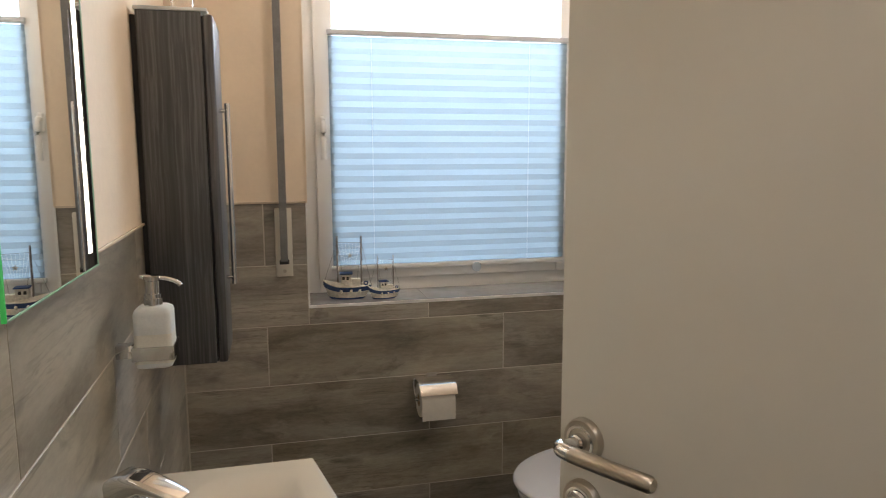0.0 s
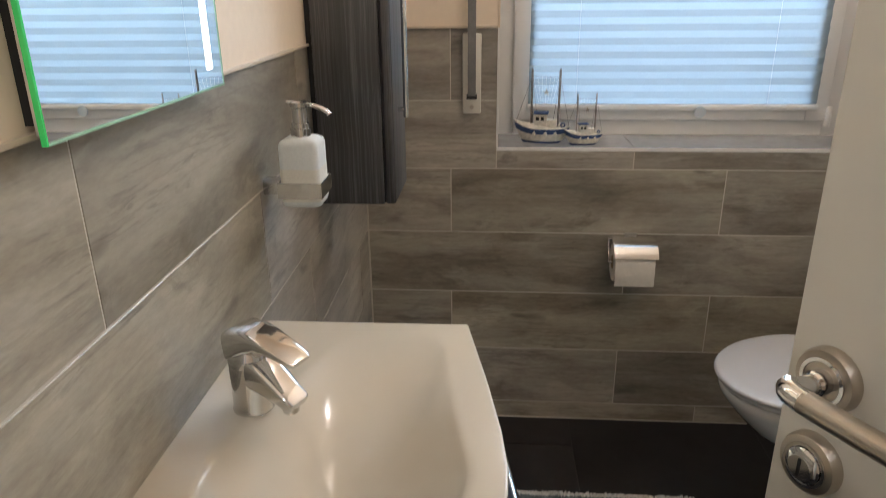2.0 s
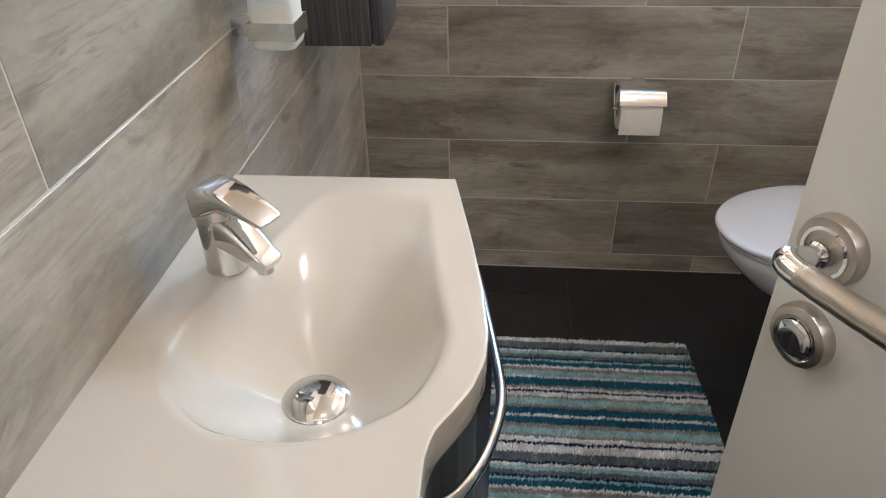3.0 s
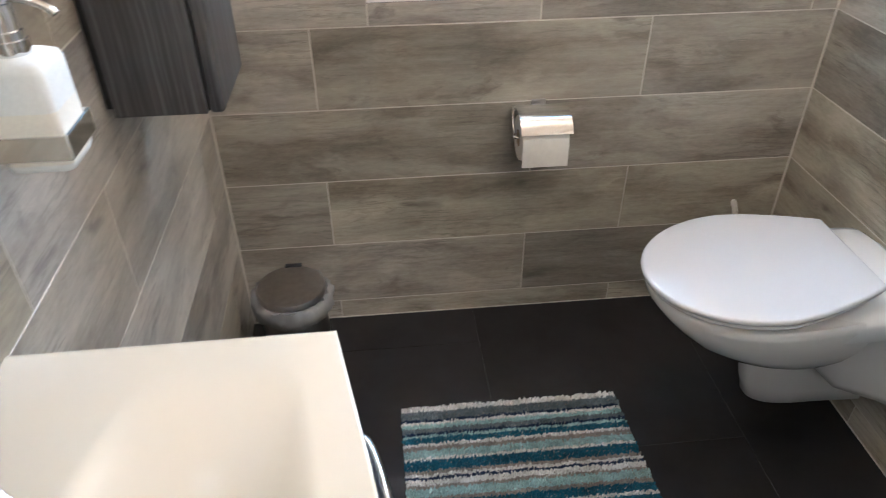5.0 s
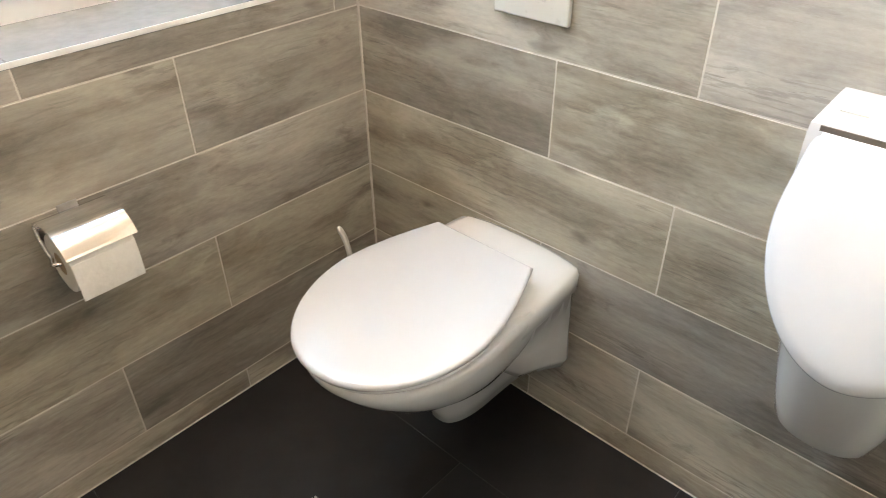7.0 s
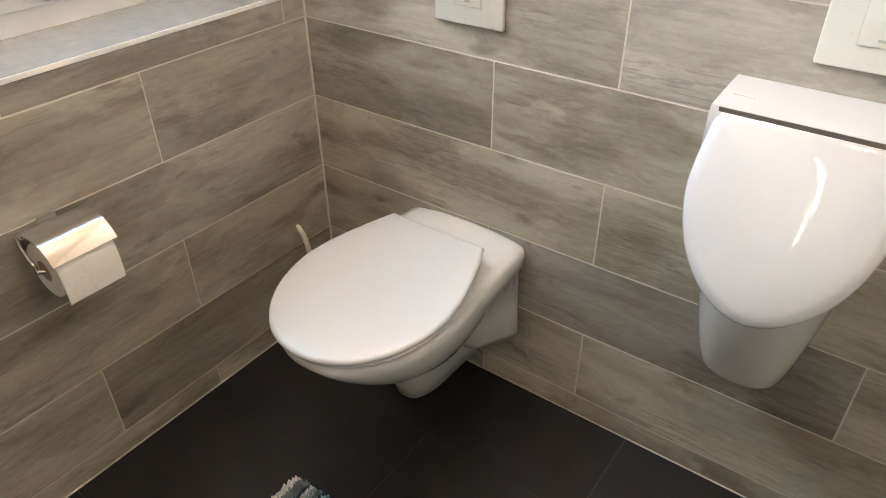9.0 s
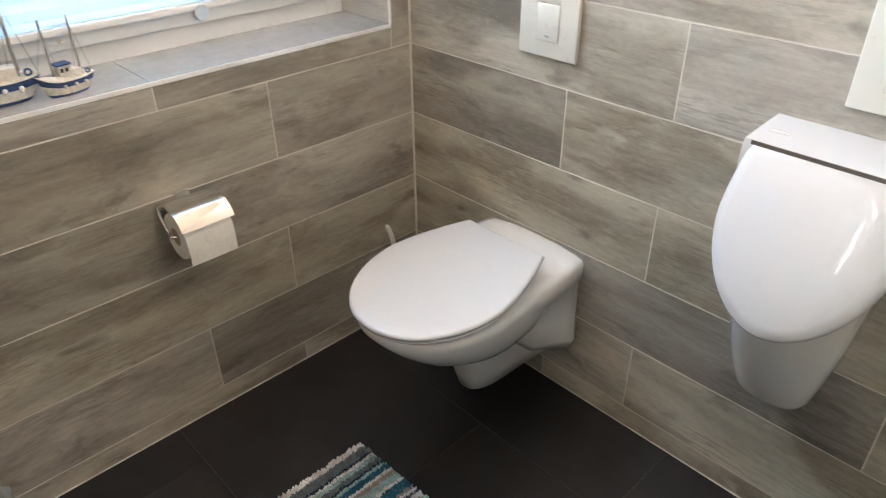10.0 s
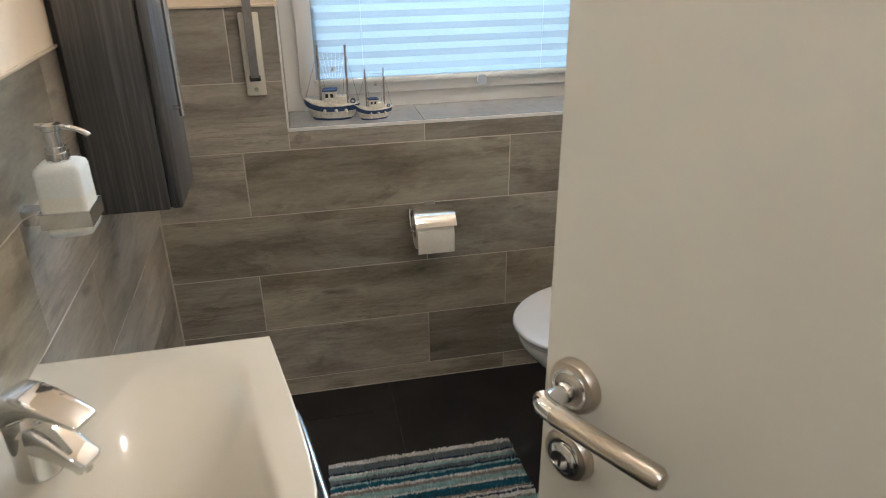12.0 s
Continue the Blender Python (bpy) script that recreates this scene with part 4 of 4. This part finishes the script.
# ---- rug ----
def build_rug():
    rug = thing("striped_rug", (0.425, -0.385, 0.0), "shaggy bath rug striped in teal, navy, grey and white", "rug", turn=0.0)
    white, navy, teal, mint, slate, taupe = (0.85, 0.82, 0.76), (0.018, 0.045, 0.105), (0.015, 0.135, 0.215), (0.37, 0.55, 0.56), (0.17, 0.21, 0.235), (0.34, 0.30, 0.28)
    stripes = [(white, 16), (slate, 26), (navy, 6), (white, 8), (mint, 12), (slate, 14), (navy, 6), (mint, 8), (teal, 16), (white, 9), (taupe, 12), (mint, 20), (white, 7), (teal, 27), (taupe, 9), (white, 9), (navy, 6), (white, 15), (taupe, 8), (mint, 22),
               (taupe, 10), (teal, 22), (white, 9), (teal, 22), (taupe, 12), (mint, 22), (taupe, 8), (white, 15), (navy, 7), (white, 9)]
    length, width = 0.80, 0.553
    total, edges = 0.0, []
    k = 0
    while total < length - 0.004:
        col, mm = stripes[k % len(stripes)]
        d = min(mm * 0.00104, length - total)
        edges.append((total, total + d, col))
        total += d
        k += 1
    mats = {}

    def pile(col):
        if col not in mats:
            mats[col] = plain("rug_pile", col, 0.95, spread=0.35, scale=260, relief=0.002)
        return mats[col]

    part("backing", box(0.0, width, -length, 0.0, 0.0005, 0.006, 0.002), plain("rug_backing", (0.30, 0.28, 0.26), 0.9), rug)
    rng = random.Random(7)
    step = 0.0040
    for a, b, col in edges:
        verts, faces = [], []
        rows = max(1, round((b - a) / step))
        for r in range(rows):
            yy = -(a + (b - a) * (r + 0.5) / rows)
            wide = width + 0.032 * (-yy / length)
            n = int(wide / step)
            for i in range(n):
                x = (i + rng.random()) * wide / n
                y = yy + 0.003 * noise.noise((x * 22, yy * 9, 1.7)) + rng.uniform(-0.0016, 0.0016)
                h = 0.0145 + 0.002 * noise.noise((x * 40, yy * 40, 3.1)) + rng.uniform(-0.0022, 0.0018)
                s = rng.uniform(0.0029, 0.0038)
                lx, ly = rng.uniform(-0.0035, 0.0035), rng.uniform(-0.003, 0.003)
                base = len(verts)
                t = rng.random() * 6.28
                for q in range(3):
                    ang = t + q * 2.094
                    verts.append((x + s * math.cos(ang), y + s * math.sin(ang), 0.005))
                for q in range(3):
                    ang = t + q * 2.094
                    verts.append((x + lx * 0.7 + s * 0.8 * math.cos(ang), y + ly * 0.7 + s * 0.8 * math.sin(ang), h * 0.75))
                verts.append((x + lx, y + ly, h))
                for q in range(3):
                    w = (q + 1) % 3
                    faces.append((base + q, base + w, base + 3 + w, base + 3 + q))
                    faces.append((base + 3 + q, base + 3 + w, base + 6))
        me = bpy.data.meshes.new("stripe")
        me.from_pydata(verts, [], faces)
        me.materials.append(pile(col))
        ob = new("stripe", me)
        ob.parent = rug
        tagged(ob, {white: "white shaggy stripe", navy: "navy blue shaggy stripe", teal: "teal shaggy stripe", mint: "pale mint shaggy stripe", slate: "slate grey shaggy stripe", taupe: "taupe shaggy stripe"}[col])


# ---- model boats on the sill ----
def build_boat(place, turn, length, label):
    s = length / 0.16
    boat = thing("model_boat", place, label, "model boat", group="model boats on the sill", turn=turn)

    def hull(z0, z1, grow0, grow1, name, mat, label):
        rings = []
        for z, g in ((z0, grow0), (z1, grow1)):
            ring = []
            for i in range(28):
                a = 2 * math.pi * i / 28
                x, y = math.cos(a), math.sin(a)
                bow = max(0.0, -x)
                stern = max(0.0, x)
                px = x * 0.08 * g
                py = y * 0.027 * g * (1 - 0.45 * bow ** 2)
                pz = z + 0.023 * bow ** 3 * (z / 0.04) + 0.005 * stern ** 3 * (z / 0.04)
                ring.append(Vector((px * s, py * s, pz * s)))
            rings.append(ring)
        return part(name, loft(rings), mat, boat, label, smooth=40)

    hull(0.0, 0.006, 0.66, 0.74, "keel", BOATBLUE, "worn blue keel")
    hull(0.006, 0.026, 0.74, 0.92, "hull", BOATWHITE, "weathered white hull")
    hull(0.026, 0.040, 0.93, 1.0, "bulwark", BOATBLUE, "weathered dark blue bulwark")
    hull(0.0401, 0.0425, 1.01, 1.01, "gunwale", BOATWHITE, "pale gunwale")
    b = lambda x0, x1, y, z0, z1: box(x0 * s, x1 * s, -y * s, y * s, z0 * s, z1 * s, 0.001 * s)
    part("deckhouse", b(-0.016, 0.042, 0.015, 0.042, 0.066), BOATWHITE, boat)
    part("wheelhouse", b(-0.020, 0.014, 0.017, 0.042, 0.082), BOATWHITE, boat)
    part("roof", b(-0.024, 0.018, 0.020, 0.082, 0.086), BOATBLUE, boat, "dark blue cabin roof")
    for x in (-0.012, 0.002):
        part("cabin_window", b(x - 0.0045, x + 0.0045, 0.0174, 0.064, 0.075), BLACK, boat, "small dark cabin window")
    part("fish_box", b(0.046, 0.060, 0.010, 0.042, 0.054), BOATWHITE, boat)
    part("lifebuoy", lathe([(0.004 * s, -0.002 * s), (0.0075 * s, -0.002 * s), (0.0075 * s, 0.002 * s), (0.004 * s, 0.002 * s)], 16, "y", (0.060 * s, -0.010 * s, 0.052 * s), cap=False), BOATBLUE, boat, smooth=40)
    for x in (-0.02, 0.012, 0.04):
        part("float", lathe([(0.001 * s, 0.0), (0.0045 * s, 0.003 * s), (0.0045 * s, 0.010 * s), (0.001 * s, 0.013 * s)], 12, place=(x * s, -0.029 * s, 0.022 * s)), BOATWHITE, boat, "small white float on the hull side", smooth=60)
    for x in (-0.030, 0.046):
        part("mast", tube([(x * s, 0, 0.04 * s), (x * s * 1.02, 0, 0.206 * s)], 0.0032 * s, 8), TWIG, boat, smooth=40)
    part("boom", tube([(-0.033 * s, 0, 0.186 * s), (0.049 * s, 0, 0.183 * s)], 0.0008 * s, 6), GREY, boat)
    for x0, x1 in ((-0.078, -0.031), (0.078, 0.047), (-0.010, -0.031), (0.030, 0.047)):
        part("stay", tube([(x0 * s, 0, 0.046 * s), (x1 * s, 0, 0.186 * s)], 0.0006 * s, 5), GREY, boat)
    # netting: a few loose threads gathered between the masts
    bm = None
    for i in range(7):
        x = -0.028 + 0.012 * i
        bm = tube([(x * s, 0.001, 0.184 * s), ((0.008 + (x - 0.008) * 0.45) * s, 0.001, 0.10 * s)], 0.0004 * s, 4, bm=bm)
    for j in range(5):
        z, u = 0.172 - 0.016 * j, 1 - 0.11 * j
        bm = tube([((0.008 - 0.034 * u) * s, 0.001, z * s), (0.008 * s, 0.001, (z - 0.008) * s), ((0.008 + 0.034 * u) * s, 0.001, z * s)], 0.0004 * s, 4, bm=bm)
    part("net", bm, NET, boat, "fine pale fishing net")
    star = bmesh.new()
    c0, c1 = star.verts.new((0.010 * s, -0.006, 0.142 * s)), star.verts.new((0.010 * s, -0.002, 0.142 * s))
    ring = []
    for i in range(10):
        r = (0.011 if i % 2 == 0 else 0.0042) * s
        a = math.pi / 2 + math.pi * i / 5
        ring.append(star.verts.new((0.010 * s + r * math.cos(a), -0.004, 0.142 * s + r * math.sin(a))))
    for i in range(10):
        star.faces.new((c0, ring[i], ring[(i + 1) % 10]))
        star.faces.new((c1, ring[(i + 1) % 10], ring[i]))
    part("starfish", star, plain("starfish", (0.40, 0.36, 0.30), 0.8), boat, "tiny tan starfish")


# ---- door ----
def build_door():
    hinge, wide, turn = Vector((1.020, -2.204)), 0.82, 117.6       # local x runs from the hinge to the free edge
    door = thing("door_1", (hinge.x, hinge.y, 0.008), "cream lacquered interior door standing open into the room", "door", kind="structure", turn=turn)
    # the corridor face has local y = 0; the leaf lies at negative y
    bm = box(0.0, wide - 0.013, -0.040, 0.0, 0.0, 1.985, 0.0015)
    part("leaf", bm, DOORPAINT, door)
    part("rebate_lip", box(wide - 0.0132, wide, -0.040, -0.026, 0.0, 1.985, 0.002), DOORPAINT, door)
    x, z = wide - 0.052, 1.064

    def rose(zz, label):
        ob = part("rose", lathe([(0.027, 0.0), (0.027, 0.006), (0.025, 0.010), (0.018, 0.011)], 40, "y", (x, 0, zz)), NICKEL, door, label, smooth=40)
        part("ring", lathe([(0.0195, 0.0105), (0.0195, 0.0125), (0.0165, 0.0125), (0.016, 0.0105)], 36, "y", (x, 0, zz)), CHROME, ob, smooth=40)
        return ob

    handle = rose(z, "satin nickel rose")
    bm = lathe([(0.0105, 0.011), (0.0105, 0.020), (0.0088, 0.022), (0.0088, 0.044)], 24, "y", (x, 0, z))
    part("neck", bm, CHROME, handle, smooth=40)
    bm = tube(curve([(x + 0.005, 0.040, z), (x - 0.002, 0.046, z), (x - 0.018, 0.048, z)], 4), 0.0098, 16)
    part("elbow", bm, CHROME, handle, "polished chrome elbow", smooth=50)
    part("lever", tube([(x - 0.015, 0.048, z), (x - 0.06, 0.048, z), (x - 0.118, 0.046, z), (x - 0.122, 0.046, z)], [0.0098, 0.0098, 0.0098, 0.007], 18), NICKEL, handle, "satin nickel lever", smooth=50)
    lock = rose(z - 0.079, "satin nickel privacy rose")
    part("turn", lathe([(0.016, 0.010), (0.016, 0.014), (0.011, 0.018), (0.010, 0.018)], 32, "y", (x, 0, z - 0.079)), CHROME, lock, smooth=40)
    part("coin_slot", box(x - 0.0012, x + 0.0012, 0.0178, 0.0186, z - 0.087, z - 0.071), BLACK, lock, "dark coin slot")


build_window()
build_blind()
build_belt_winder()
build_basin()
build_tap()
build_soap()
build_mirror()
build_wall_cabinet()
build_toilet()
build_urinal()
build_flush_plate("flush_plate", -0.481, 0.927, "cream dual-button flush plate above the toilet")
build_flush_plate("flush_plate", -1.197, 0.980, "cream dual-button flush plate above the urinal")
build_paper_holder()
build_bin()
build_brush()
build_rug()
build_boat((0.540, 0.085, SILL), -6, 0.168, "weathered blue and white model fishing boat with two masts")
build_boat((0.662, 0.055, SILL), 9, 0.116, "smaller weathered blue and white model fishing boat")
build_door()
# a fixture for each spot, the added third one included
for sx, sy, power in SPOTS:
    lightf = thing("recessed_spotlight", (sx, sy, HEIGHT), "round recessed ceiling spotlight with a chrome ring", "ceiling light", group="ceiling spotlights")
    part("ring", lathe([(0.045, -0.001), (0.045, -0.006), (0.037, -0.008), (0.037, -0.001)], 32, cap=False), NICKEL, lightf, smooth=40)
    part("lens", lathe([(0.036, -0.002), (0.036, -0.004), (0.002, -0.004)], 32), SPOTGLASS, lightf)


# ---- tiles, each a piece of its wall ----
TILE_MESHES = {}


def tile_mesh(length, height):
    """A plank, its face towards local -y, its length along local x."""
    key = (round(length, 4), round(height, 4))
    if key not in TILE_MESHES:
        bm = box(-length / 2, length / 2, 0.0, 0.007, -height / 2, height / 2)
        front = [e for e in bm.edges if all(v.co.y < 1e-6 for v in e.verts)]
        bmesh.ops.bevel(bm, geom=front, offset=0.0005, segments=1, affect="EDGES")
        me = bpy.data.meshes.new("tile")
        bm.to_mesh(me)
        bm.free()
        me.materials.append(TILE)
        TILE_MESHES[key] = me
    return TILE_MESHES[key]


def lay_tile(parent, u0, u1, z0, z1, where):
    g = JOINT / 2
    ob = new("tile", tile_mesh(u1 - u0 - 2 * g, z1 - z0 - 2 * g))
    u, z = (u0 + u1) / 2, (z0 + z1) / 2
    ob.matrix_world = where(u, z)
    ob.parent = parent
    return ob


# the side wall stands a little out of square, its courses falling slightly towards the door
wall_west.matrix_world = pose(0.010, 0, 0, 0.4, 0, 0.35)
north = lambda u, z: pose(u, 0.0, z)
west = lambda u, z: pose(0.0, u, z, 0, 0, 90)
east = lambda u, z: pose(W, u, z, 0, 0, -90)
ROWZ = [0.0] + [STRIP + PITCH * k for k in range(7)]
CUTS = {"north": ([0.27, 1.076], [0.806]), "east": ([-0.54, -1.35, -2.16], [-0.811, -1.62]), "west": ([-0.672, -1.43], [-0.14, -0.945, -1.75])}
for side, (odd, even) in CUTS.items():
    parent, where = {"north": (wall_north, north), "west": (wall_west, west), "east": (wall_east, east)}[side]
    start, end = (0.0, W) if side == "north" else (FRONT, 0.0)
    for r in range(7):
        z0, z1 = ROWZ[r], ROWZ[r + 1]
        cuts = sorted([start, end] + [c for c in (odd if r % 2 == 0 else even) if start < c < end])
        for u0, u1 in zip(cuts, cuts[1:]):
            if side == "north" and z1 > SILL:
                # the window recess is cut out of the upper two rows
                for a, b in ((u0, min(u1, WX0)), (max(u0, WX1), u1)):
                    if b - a > 0.01:
                        lay_tile(parent, a, b, z0, z1, where)
                a, b = max(u0, WX0), min(u1, WX1)
                if b - a > 0.01 and z0 < SILL - 0.02:
                    lay_tile(parent, a, b, z0, SILL - 0.009, where)
            else:
                lay_tile(parent, u0, u1, z0, z1, where)

FLOOR_MESHES = {}
for x0, x1, joints in ((0.0, 0.659, [0.0, -0.151, -1.351, FRONT]), (0.659, 1.259, [0.0, -0.555, -1.755, FRONT]), (1.259, W, [0.0, -0.959, -2.159, FRONT]),
                       (-0.8, 0.259, [FRONT, -3.4, -3.9]), (0.259, 1.259, [FRONT, -2.9, -3.9]), (1.259, 2.2, [FRONT, -3.4, -3.9])):
    for y1, y0 in zip(joints, joints[1:]):
        bm = box(x0 + 0.0014, x1 - 0.0014, y0 + 0.0014, y1 - 0.0014, -0.009, 0.0)
        ob = part("tile", bm, FLOOR, floor)
